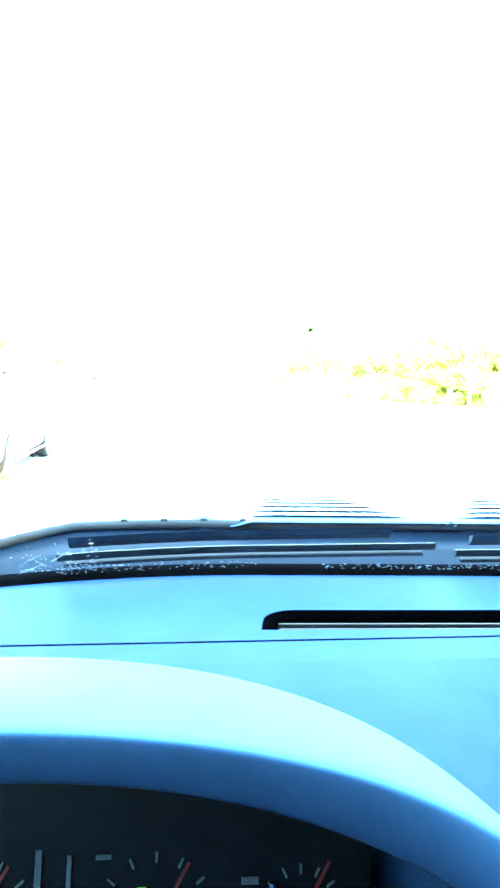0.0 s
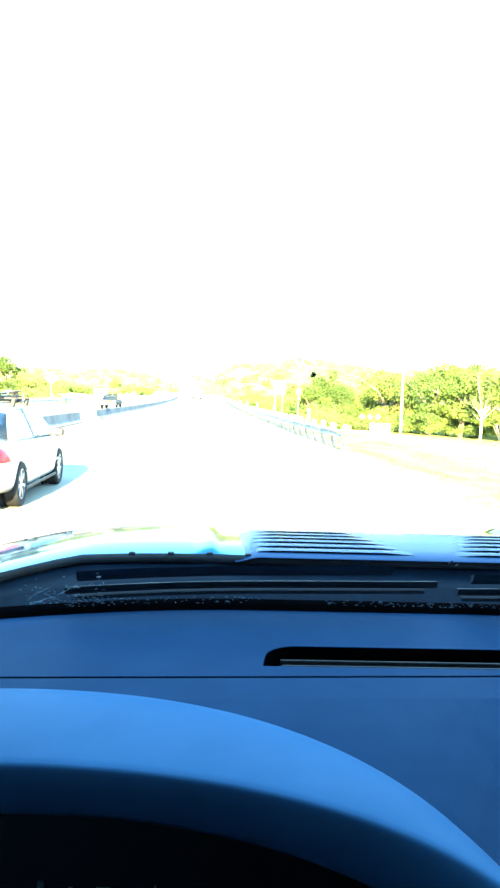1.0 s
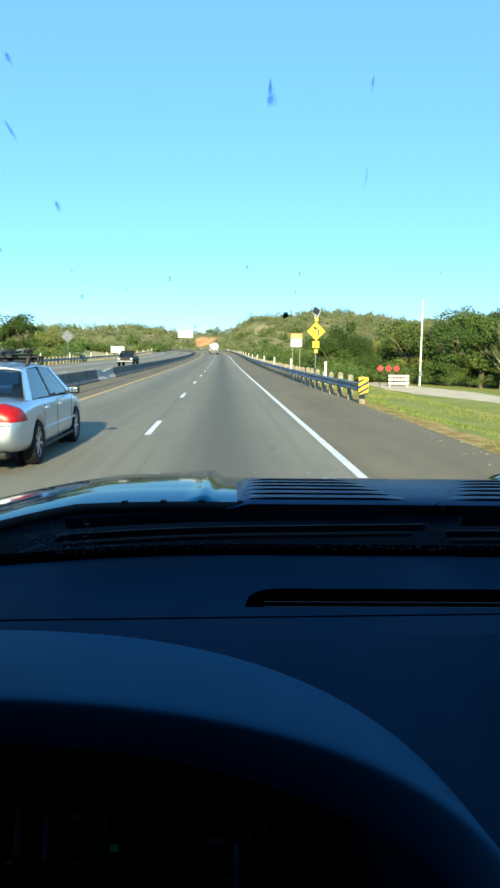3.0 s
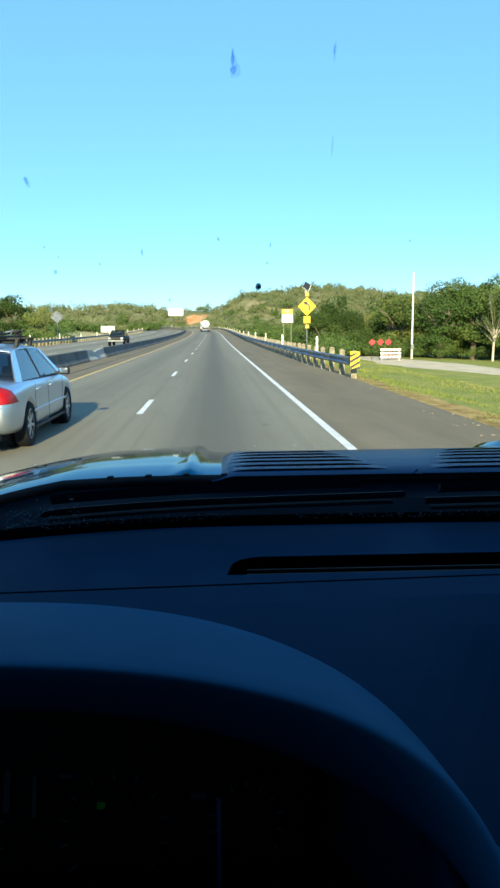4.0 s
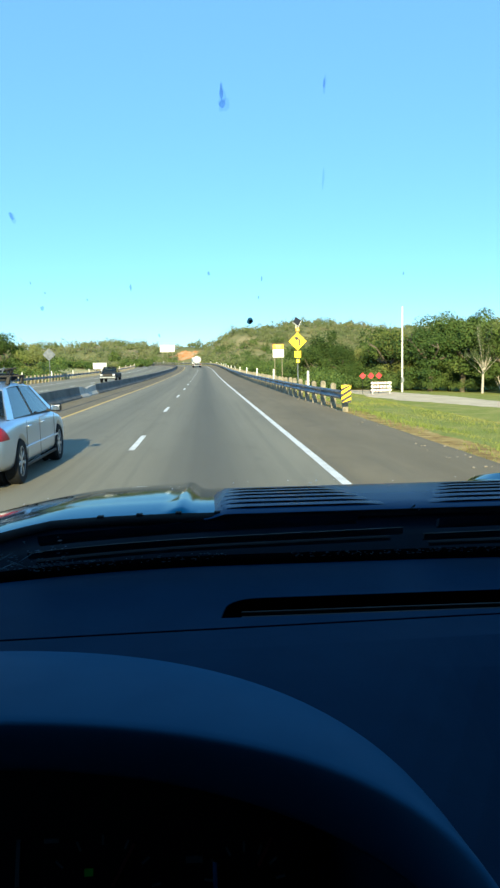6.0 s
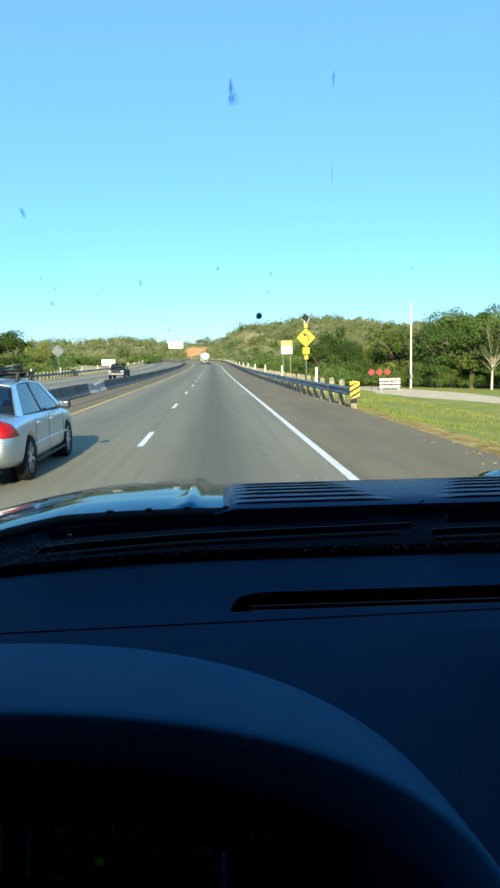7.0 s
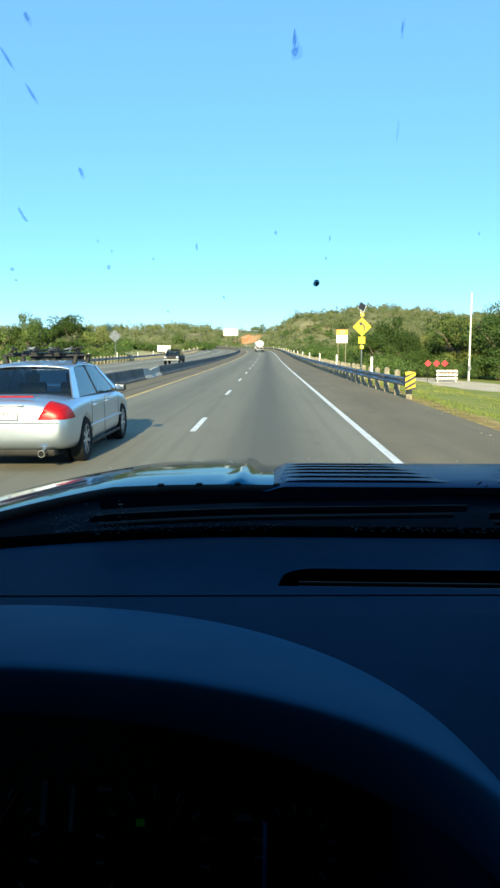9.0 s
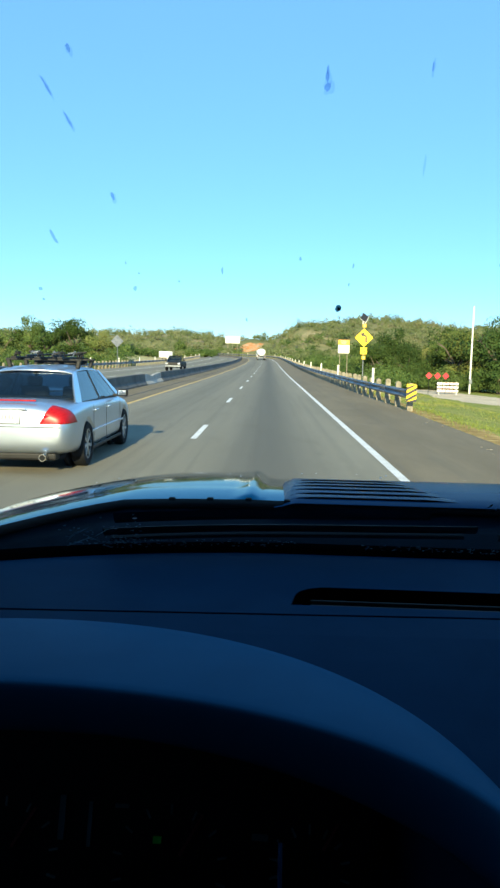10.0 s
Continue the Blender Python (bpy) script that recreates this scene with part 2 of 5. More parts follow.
WIPER_RUBBER = surface("wiper_rubber", (0.0005, 0.0023, 0.0050), (0.0010, 0.0042, 0.0082), 25, 0.7, grain=0, spec=0.15)
STAIN = surface("dried_bug_stain", (0.02, 0.035, 0.05), (0.06, 0.085, 0.115), 300, 0.9, grain=0)
BUG = glass_mat("bug_body", (0.05, 0.11, 0.13), 0.1)
INSTRUMENT_BLACK = surface("instrument_black", (0.0018, 0.0034, 0.006), (0.003, 0.005, 0.009), 20, 0.5, grain=0, spec=0.15)
SMEAR = glass_mat("smeared_stain", (0.58, 0.66, 0.82), 0.1)
FAINT = glass_mat("faint_smear", (0.84, 0.88, 0.94), 0.1)
DIRT_SPECK = surface("dust_specks", (0.06, 0.11, 0.15), (0.20, 0.28, 0.33), 60, 0.9, grain=0)
BARK = surface("bark", (0.07, 0.055, 0.04), (0.17, 0.14, 0.11), 8, 0.95, grain=0.8, grain_scale=25)
PALE_BARK = surface("bleached_bark", (0.34, 0.31, 0.26), (0.52, 0.48, 0.42), 6, 0.95, grain=0.8, grain_scale=25)
LEAF_OAK = leaf_mat("oak_leaves", (0.032, 0.064, 0.014), (0.112, 0.165, 0.038), (0.23, 0.235, 0.066))
LEAF_SCRUB = leaf_mat("scrub_leaves", (0.046, 0.090, 0.021), (0.135, 0.192, 0.050), (0.24, 0.245, 0.085))
# paler and greyer than the near scrub: distance haze mixed into the leaf colour
LEAF_FAR = leaf_mat("hazy_hill_scrub_leaves", (0.062, 0.098, 0.038), (0.155, 0.19, 0.075), (0.27, 0.26, 0.145), 0.14)
LEAF_WILLOW = leaf_mat("willow_leaves", (0.10, 0.14, 0.06), (0.19, 0.23, 0.11), (0.30, 0.31, 0.16))
GRASS_BLADE = leaf_mat("grass_blades", (0.12, 0.18, 0.035), (0.21, 0.25, 0.055), (0.32, 0.29, 0.11))


# ---- mesh helpers ----
def mesh_ob(name, verts, faces, material, parent=None, label="", smooth=False):
    me = bpy.data.meshes.new(name)
    me.from_pydata([tuple(v) for v in verts], [], faces)
    me.materials.append(material)
    if smooth:
        me.shade_smooth()
    me.update()
    ob = new(name, me)
    if parent:
        ob.parent = parent
    if label:
        ob["label"] = label
    return ob


def part(name, bm, material, parent=None, label="", smooth=False):
    me = bpy.data.meshes.new(name)
    bmesh.ops.recalc_face_normals(bm, faces=bm.faces)
    bm.to_mesh(me)
    bm.free()
    me.materials.append(material)
    if smooth:
        me.shade_smooth()
    ob = new(name, me)
    if parent:
        ob.parent = parent
    if label:
        ob["label"] = label
    return ob


def thing(name, m, label, category, group="", kind=""):
    ob = new(name)
    ob.matrix_basis = m
    return tagged(ob, label, category, group, kind)


def box(bm, size, at=(0, 0, 0), bevel=0.0, turn=None):
    m = Matrix.Translation(at) @ (turn or Matrix()) @ Matrix.Diagonal((*size, 1))
    r = bmesh.ops.create_cube(bm, size=1, matrix=m)
    if bevel:
        es = list({e for v in r["verts"] for e in v.link_edges})
        bmesh.ops.bevel(bm, geom=es, offset=bevel, segments=2, affect="EDGES", profile=0.5)


def rod(bm, a, b, r1, r2=None, seg=10):
    a, b = Vector(a), Vector(b)
    m = Matrix.Translation((a + b) / 2) @ (b - a).to_track_quat("Z", "Y").to_matrix().to_4x4()
    bmesh.ops.create_cone(bm, cap_ends=True, segments=seg, radius1=r1, radius2=r1 if r2 is None else r2, depth=(b - a).length, matrix=m)


def boxed(name, size, at, material, parent, bevel=0.01, label="", turn=None):
    bm = bmesh.new()
    box(bm, size, at, bevel, turn)
    return part(name, bm, material, parent, label)


def rodded(name, a, b, r, material, parent, r2=None, seg=12, label=""):
    bm = bmesh.new()
    rod(bm, a, b, r, r2, seg)
    return part(name, bm, material, parent, label, smooth=False)


def loft(rings, closed=True, caps=True):
    """Vertices and faces over rings of equal length."""
    n = len(rings[0])
    verts = [p for r in rings for p in r]
    faces = []
    for i in range(len(rings) - 1):
        for j in range(n if closed else n - 1):
            k = (j + 1) % n
            faces.append((i * n + j, i * n + k, (i + 1) * n + k, (i + 1) * n + j))
    if caps and closed:
        faces += [tuple(range(n))[::-1], tuple(range((len(rings) - 1) * n, len(rings) * n))]
    return verts, faces


def grid_faces(nu, nv):
    return [(i * nv + j, (i + 1) * nv + j, (i + 1) * nv + j + 1, i * nv + j + 1) for i in range(nu - 1) for j in range(nv - 1)]


def fix_normals(ob):
    bm = bmesh.new()
    bm.from_mesh(ob.data)
    bmesh.ops.recalc_face_normals(bm, faces=bm.faces)
    bm.to_mesh(ob.data)
    bm.free()
    return ob


def smoothed(ob, levels=2, thick=0.0):
    if thick:
        s = ob.modifiers.new("shell", "SOLIDIFY")
        s.thickness, s.offset = thick, -1
    if levels:
        m = ob.modifiers.new("round", "SUBSURF")
        m.levels = m.render_levels = levels
    ob.data.shade_smooth()
    return ob


def prism(name, outline, thick, m, material, parent, label=""):
    """A flat plate: outline in its own x, z, its face towards -y."""
    n = len(outline)
    v = [m @ Vector((x, 0, z)) for x, z in outline] + [m @ Vector((x, thick, z)) for x, z in outline]
    f = [tuple(range(n)), tuple(range(n, 2 * n))[::-1]] + [(i, i + n, (i + 1) % n + n, (i + 1) % n) for i in range(n)]
    return fix_normals(mesh_ob(name, v, f, material, parent, label))


# ---- the road's line ----
def road_x(y):
    """Sideways shift of the road at y: straight, a little to the left of the truck's own line, then a bend to the left."""
    return -0.024 * y - max(0.0, y - 150) ** 2 / 4000 - max(0.0, y - 215) ** 2 / 220


def road_z(y):
    return 0.0 if y < 50 else 0.00005 * (y - 50) ** 2 if y < 250 else 2.0 + 0.02 * (y - 250)


def steps(a, b, first, grow, top):
    out, d = [a], first
    while out[-1] + d < b:
        out.append(out[-1] + d)
        d = min(d * grow, top)
    return out + [b]


ALONG = steps(-40, 60, 4, 1.0, 4) + steps(64, 330, 5, 1.02, 9)


def strip(name, u0, u1, y0, y1, lift, material, parent=None, step=4.0, thick=0.0):
    """A band along the road between two sideways offsets, with UV in metres."""
    ys = [y0] + [y for y in ALONG if y0 < y < y1] + [y1]
    nu = 2 if u1 - u0 < 1 else 6
    us = [u0 + (u1 - u0) * i / (nu - 1) for i in range(nu)]
    verts = [(road_x(y) + u, y, road_z(y) + lift) for y in ys for u in us]
    faces = [(i * nu + j, i * nu + j + 1, (i + 1) * nu + j + 1, (i + 1) * nu + j) for i in range(len(ys) - 1) for j in range(nu - 1)]
    ob = mesh_ob(name, verts, faces, material, parent)
    uv = ob.data.uv_layers.new(name="UVMap")
    for lp in ob.data.loops:
        i, j = divmod(lp.vertex_index, nu)
        uv.data[lp.index].uv = (us[j], ys[i])
    return ob


# ---- ground ----
HILLS = [(-55, 385, 7, 34, 45), (76, 390, 16, 54, 80), (28, 395, 11.8, 34, 70), (230, 620, 28, 160, 110), (-110, 300, 3.5, 60, 80), (-44, 240, 0.8, 26, 30), (-36, 190, 1.5, 13, 16), (-90, 440, 6.5, 60, 60),
         (-190, 270, 7, 70, 90), (-220, 420, 10, 120, 90), (170, 330, 2, 60, 90), (8, 348, 7.5, 12, 30), (-18, 352, 5.5, 12, 13)]


def sstep(a, b, x):
    t = max(0.0, min(1.0, (x - a) / (b - a)))
    return t * t * (3 - 2 * t)


def ground_z(x, y):
    u = x - road_x(y)
    z = road_z(y)
    if u > 5.0:
        z += -0.35 * sstep(5.0, 8.0, u) - 1.95 * sstep(8.5, 18, u)
    if u < -20.5:
        z -= 0.8 * (1 - sstep(-26, -20.5, u))
    off = max(u - 14, -24 - u, 0.0)
    w = sstep(0, 28, off)
    hill = sum(h * math.exp(-((x - hx) / sx) ** 2 - ((y - hy) / sy) ** 2) for hx, hy, h, sx, sy in HILLS)
    rough = 0.5 * noise.noise((x * 0.05, y * 0.05, 3)) + 1.4 * noise.noise((x * 0.012, y * 0.012, 7))
    return z + w * (hill + rough * sstep(0, 30, off)) + (0.05 * noise.noise((x * 0.8, y * 0.8, 1)) if off > 0 else 0) - (0.03 if -21 < u < 5.0 else 0.0)


def build_ground():
    half = steps(0, 3500, 1.0, 1.035, 400)
    xs = [-a for a in half[:0:-1]] + half
    ys = [-a for a in steps(0, 3500, 6, 1.25, 600)[:0:-1]] + steps(0, 3800, 2.5, 1.018, 300)
    verts = [(x, y, ground_z(x, y)) for x in xs for y in ys]
    ob = mesh_ob("ground", verts, [f[::-1] for f in grid_faces(len(xs), len(ys))], GROUND, smooth=True)
    fix_normals(ob)
    tagged(ob, "dry green and straw-coloured grassland rising to scrubby hills", "ground", kind="structure")


build_ground()
road = tagged(strip("road", -20.2, 4.88, -40, 330, 0.0, ASPHALT), "grey asphalt highway with dark oil-stained lanes", "road", kind="structure")
strip("edge_line", 1.93, 2.07, -40, 320, 0.005, WHITE_LINE, road)
strip("yellow_edge_line", -5.12, -4.99, -40, 320, 0.005, YELLOW_LINE, road)
strip("yellow_edge_line", -8.95, -8.82, -40, 320, 0.005, YELLOW_LINE, road)
strip("edge_line", -16.9, -16.76, -40, 320, 0.005, WHITE_LINE, road)
strip("joint", -6.0, -5.88, -40, 320, 0.004, surface("dark_joint_sealant", (0.02, 0.02, 0.02), (0.05, 0.045, 0.04), 2, 0.8), road)
for i in range(-2, 24):
    y = 2.3 + 12.19 * i
    strip("lane_dash", -1.63, -1.50, y, y + 3.05, 0.005, WHITE_LINE, road)
    strip("lane_dash", -12.95, -12.82, y + 4, y + 7.05, 0.005, WHITE_LINE, road)


# ---- median barrier ----
TAR = surface("dark_tar_marks", (0.03, 0.03, 0.028), (0.07, 0.068, 0.06), 9, 0.85)
for u, y, w, h in ((0.95, 12.6, 0.16, 0.05), (-2.5, 17.5, 0.10, 0.12), (2.9, 19.0, 0.35, 0.10)):
    ring = [(road_x(y) + u + w * (0.5 + 0.12 * math.sin(5 * a)) * math.cos(a), y + h * (0.5 + 0.1 * math.cos(7 * a)) * math.sin(a), road_z(y) + 0.006) for a in [math.pi * k / 8 for k in range(16)]]
    fix_normals(mesh_ob("tar_mark", ring, [tuple(range(16))], TAR, road))
PEBBLE = surface("roadside_litter", (0.10, 0.09, 0.07), (0.30, 0.27, 0.22), 6, 0.9)
rngp = random.Random(31)
for k in range(60):
    y = 9 + 40 * rngp.random() ** 1.3
    u, r = 4.25 + 0.6 * rngp.random(), rngp.uniform(0.01, 0.028)
    bm = bmesh.new()
    bmesh.ops.create_icosphere(bm, subdivisions=1, radius=r, matrix=Matrix.Translation((road_x(y) + u, y, road_z(y) + r * 0.4)) @ Matrix.Diagonal((rngp.uniform(0.8, 1.8), 1, 0.6, 1)))
    part("pebble", bm, PEBBLE, road)


def build_barrier():
    th = thing("median_barrier", Matrix(), "low grey concrete median barrier with a worn top", "barrier", kind="structure")
    prof = [(-0.28, 0), (-0.28, 0.07), (-0.13, 0.28), (-0.10, 0.66), (0.10, 0.66), (0.13, 0.28), (0.28, 0.07), (0.28, 0)]
    y, first = -20.0, True
    while y < 330:
        a, b = y + 0.02, y + 6.08
        jog = random.uniform(-0.012, 0.012)
        rings = [[(road_x(s) - 7.42 + px + jog, s, road_z(s) + pz * random.uniform(0.985, 1.01)) for px, pz in prof] for s in (a, a + 0.02, (a + b) / 2, b - 0.02, b)]
        if 36 < y < 42:
            # a smashed segment, its pale inside laid bare
            rings = [[(px, py, pz0 if k in (0, 7) else road_z(py) + (pz0 - road_z(py)) * f) for k, (px, py, pz0) in enumerate(r)] for r, f in
                     ((rings[0], 1.0), ([(p[0], p[1] + 0.7, p[2]) for p in rings[1]], 0.97), ([(p[0] + 0.1, p[1] - 0.9, p[2]) for p in rings[2]], 0.72), ([(p[0] - 0.08, p[1] + 0.6, p[2]) for p in rings[2]], 0.8), (rings[4], 0.98))]
            fix_normals(mesh_ob("broken_segment", *loft(rings), CONCRETE, th, "smashed pale concrete segment"))
            y += 6.1
            continue
        fix_normals(mesh_ob("barrier_segment", *loft(rings), DIRTY_CONCRETE, th))
        y += 6.1


build_barrier()


# ---- guardrails ----
W_BEAM = [(0.0, 0.31), (0.025, 0.30), (0.075, 0.27), (0.08, 0.235), (0.02, 0.18), (0.0, 0.155), (0.02, 0.13), (0.08, 0.075), (0.075, 0.04), (0.025, 0.01), (0.0, 0.0)]


def build_guardrail(side, offset, y0, y1, flare, label, material):
    th = thing("guardrail", Matrix(), label, "guardrail", kind="structure")

    def line(y):
        return road_x(y) + offset + (flare * max(0.0, 1 - (y - y0) / 16) ** 2 if flare else 0)

    post_me = None
    y, k = y0, 0
    while y < y1:
        seg = 3.81
        rings = [[(line(s) - side * px, s, road_z(s) + 0.42 + pz) for px, pz in W_BEAM] for s in (y, y + seg / 2, y + seg + 0.12)]
        ob = mesh_ob("rail", *loft(rings, closed=False), material, th, smooth=True)
        ob.modifiers.new("gauge", "SOLIDIFY").thickness = 0.006
        for s in (y + 0.3, y + 0.3 + seg / 2):
            if post_me is None:
                bm = bmesh.new()
                arc = [(0.10 * math.cos(math.radians(a)), 0.89 + 0.085 * math.sin(math.radians(a))) for a in range(0, 181, 30)]
                outline = [(-0.10, -0.5), (0.10, -0.5)] + arc
                for yy in (-0.09, 0.09):
                    bm.faces.new([bm.verts.new((px, yy, pz)) for px, pz in outline])
                bmesh.ops.bridge_loops(bm, edges=bm.edges[:])
                ob = part("post", bm, WEATHERED_WOOD, th)
                post_me = ob.data
            else:
                ob = new("post", post_me)
                ob.parent = th
            ob.matrix_basis = pose(line(s) + side * 0.10, s, road_z(s) + random.uniform(-0.03, 0.03), random.uniform(-2, 2), random.uniform(-2, 2), random.uniform(-3, 3))
        if k % 4 == 2:
            bm = bmesh.new()
            box(bm, (0.10, 0.03, 0.75), (line(y) + side * 0.13, y + 0.2, road_z(y) + 1.0), 0.012)
            part("delineator_post", bm, WHITE_PAINT, th, "white delineator post")
        y += seg
        k += 1
    return th, line


RAIL_START = 24.5
rail, rail_line = build_guardrail(1, 4.58, RAIL_START, 300, 0.35, "galvanised W-beam guardrail on weathered wooden posts", GALVANISED)
build_guardrail(-1, -20.4, 26, 300, 0.0, "far galvanised guardrail on wooden posts", GALVANISED)


def build_end_marker():
    x = rail_line(RAIL_START)
    bm = bmesh.new()
    box(bm, (0.04, 0.5, 0.33), (x - 0.02, RAIL_START + 0.05, 0.57), 0.015)
    part("end_terminal", bm, GALVANISED, rail, "flat galvanised end shoe")
    m = pose(x + 0.02, RAIL_START - 0.3, 0.32)
    plate = prism("end_marker", [(-0.17, 0), (0.17, 0), (0.17, 0.62), (-0.17, 0.62)], 0.02, m, SIGN_YELLOW, rail, "yellow object marker with black diagonal stripes")
    for k in range(-1, 4):
        z = k * 0.2
        pts = [(-0.17, z), (0.17, z + 0.2), (0.17, z + 0.3), (-0.17, z + 0.1)]
        pts = [(px, min(0.62, max(0.0, pz))) for px, pz in pts]
        if max(p[1] for p in pts) - min(p[1] for p in pts) > 0.05:
            prism("stripe", pts, 0.004, m @ Matrix.Translation((0, -0.006, 0)), BLACK_SHEET, plate)


build_end_marker()


# ---- the pickup that carries the camera ----
MID = 0.38          # its centre line
DASH_Z = 1.388


def cut(ob, cutters):
    """Takes the cutters out of ob for good."""
    for c in cutters:
        m = ob.modifiers.new("cut", "BOOLEAN")
        m.operation, m.object, m.solver = "DIFFERENCE", c, "EXACT"
    dg = bpy.context.evaluated_depsgraph_get()
    dg.update()
    me = bpy.data.meshes.new_from_object(ob.evaluated_get(dg))
    ob.modifiers.clear()
    ob.data = me
    for c in cutters:
        bpy.data.objects.remove(c)
    return ob


def base_y(x):
    """Lower edge of the windshield."""
    return 1.155 - 0.42 * (x - 0.02) ** 2 if x < 0.02 else 1.155 - 0.1 * max(0.0, x - 0.3) ** 2


def dash_z(y, x=0.0):
    return DASH_Z - (0.16 + 1.5 * sstep(0.14, 0.60, x)) * max(0.0, 0.8 - y) ** 1.5


def pane_point(x, t, out=0.0):
    """On the windshield: x across, t how far back from its lower edge."""
    return Vector((x, base_y(x) + 0.012 - t + out * 0.78, 1.372 + 1.24 * t + out * 0.63))


# the hood's profile: nearly level at the rear, then ever steeper to the nose
HOOD_Y = np.arange(1.05, 2.541, 0.005)
HOOD_FALL = np.interp(HOOD_Y, (1.05, 1.30, 1.37, 1.47, 1.62, 1.9, 2.1, 2.3, 2.42, 2.54), (0.0, 0.012, 0.026, 0.080, 0.112, 0.150, 0.19, 0.33, 0.8, 2.0))
HOOD_Z = 1.4435 - np.concatenate([[0.0], np.cumsum(0.0025 * (HOOD_FALL[1:] + HOOD_FALL[:-1]))])


def hood_z(x, y):
    z = float(np.interp(y, HOOD_Y, HOOD_Z))
    side = max(0.0, abs(x - MID) - 0.48)
    z -= 0.14 * side ** 2
    z += sstep(0.41, 0.47, abs(x - MID)) * float(np.interp(y, (1.33, 1.40, 1.5, 1.6, 1.75, 1.85, 2.0, 2.2, 2.35), (0.0, 0.0, 0.0015, 0.0055, 0.0115, 0.015, 0.019, 0.014, 0.0)))
    ridge = math.exp(-((abs(x - MID) - 0.452) / 0.011) ** 2) * (1 - sstep(2.1, 2.4, y)) * sstep(1.305, 1.33, y)
    return z + 0.011 * ridge


def hood_rear(x):
    side = max(0.0, abs(x - MID) - 0.70)
    return 1.31 - 0.9 * side - 1.2 * side ** 2


truck = thing("pickup_truck", Matrix(), "dark pickup truck with a blue-grey dashboard and glossy louvred hood", "truck")


def build_dash():
    # rear pad, with the defroster slot cut into it
    xs = [-0.66 + 2.08 * i / 60 for i in range(61)]

    def pad(name, front, back, n):
        rows = []
        for x in xs:
            f, b = front(x), back(x)
            rows.append([(x, f + (b - f) * j / n, dash_z(f + (b - f) * j / n, x)) for j in range(n + 1)])
        verts = [p for r in rows for p in r]
        top = grid_faces(len(xs), n + 1)
        ob = mesh_ob(name, verts, top, DASH, truck)
        fix_normals(ob)
        s = ob.modifiers.new("thickness", "SOLIDIFY")
        s.thickness, s.offset = 0.03, 1
        return ob

    seam = lambda x: 0.853 + 0.045 * (x - 0.02)
    rear = pad("dash_pad", lambda x: seam(x) + 0.003, lambda x: base_y(x) - 0.012, 8)
    rear["label"] = "blue-grey vinyl dash top with a black defroster slot"
    if rear.data.polygons[0].normal.z < 0:
        rear.data.flip_normals()
    rear.modifiers[0].offset = -1
    x0, x1, ya, yb = 0.011, 0.756, 0.890, 0.968
    pts = [(x0, ya), (x1, ya), (x1 - 0.004, ya + 0.03)]
    for i in range(7):
        a = math.radians(15 + 75 * i / 6)
        pts.append((x1 - 0.055 + 0.05 * math.cos(a), yb - 0.045 + 0.045 * math.sin(a)))
    for i in range(7):
        a = math.radians(90 + 75 * i / 6)
        pts.append((x0 + 0.055 + 0.05 * math.cos(a), yb - 0.045 + 0.045 * math.sin(a)))
    pts.append((x0 + 0.004, ya + 0.03))
    n = len(pts)
    v = [(x, y, 1.30) for x, y in pts] + [(x, y, 1.45) for x, y in pts]
    f = [tuple(range(n))[::-1], tuple(range(n, 2 * n))] + [(i, (i + 1) % n, (i + 1) % n + n, i + n) for i in range(n)]
    knife = fix_normals(mesh_ob("knife", v, f, DASH))
    cut(rear, [knife])
    for p in rear.data.polygons:
        p.use_smooth = False
    # duct lining, its inner shade painted near-black
    well = fix_normals(mesh_ob("defroster_well", [(0.38 + (x - 0.38) * 0.996, 0.929 + (y - 0.929) * 0.97, z) for z in (1.335, 1.3875) for x, y in pts], [tuple(range(n))] + [(i, (i + 1) % n, (i + 1) % n + n, i + n) for i in range(n)], VOID, truck, "defroster duct lined near-black for its shade"))
    for y in (0.905, 0.925, 0.945):
        boxed("slat", (0.68, 0.004, 0.02), (MID, y, 1.366), BLACK_PLASTIC, well, 0.001)
    # front pad
    front = pad("dash_front", lambda x: 0.22, lambda x: seam(x) - 0.003, 10)
    if front.data.polygons[0].normal.z < 0:
        front.data.flip_normals()
    front.modifiers[0].offset = -1
    rim = [(-0.285 + 0.455 * math.sin(a), 0.4335 + 0.355 * math.cos(a)) for a in [math.radians(-90 + 180 * k / 32) for k in range(33)]] + [(0.17, 0.1), (-0.74, 0.1)]
    n = len(rim)
    v = [(x, y, z) for z in (1.15, 1.5) for x, y in rim]
    f = [tuple(range(n))[::-1], tuple(range(n, 2 * n))] + [(i, (i + 1) % n, (i + 1) % n + n, i + n) for i in range(n)]
    cut(front, [fix_normals(mesh_ob("knife", v, f, VOID))])
    # near-black strip that paints the shade in the gap between the pads
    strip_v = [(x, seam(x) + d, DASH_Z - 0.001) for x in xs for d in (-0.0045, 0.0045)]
    fix_normals(mesh_ob("dash_seam", strip_v, grid_faces(len(xs), 2), VOID, truck, "near-black strip for the shade in the dash seam"))
    boxed("dash_core", (2.0, 0.40, 0.012), (MID, 0.84, 1.30), BLACK_PLASTIC, truck, 0)
    boxed("dash_face", (2.0, 0.03, 0.5), (MID, 0.235, 1.05), DASH, truck, 0.01)
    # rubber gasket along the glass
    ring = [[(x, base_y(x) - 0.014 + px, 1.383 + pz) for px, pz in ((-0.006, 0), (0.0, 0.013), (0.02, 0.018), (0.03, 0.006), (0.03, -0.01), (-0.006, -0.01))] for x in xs]
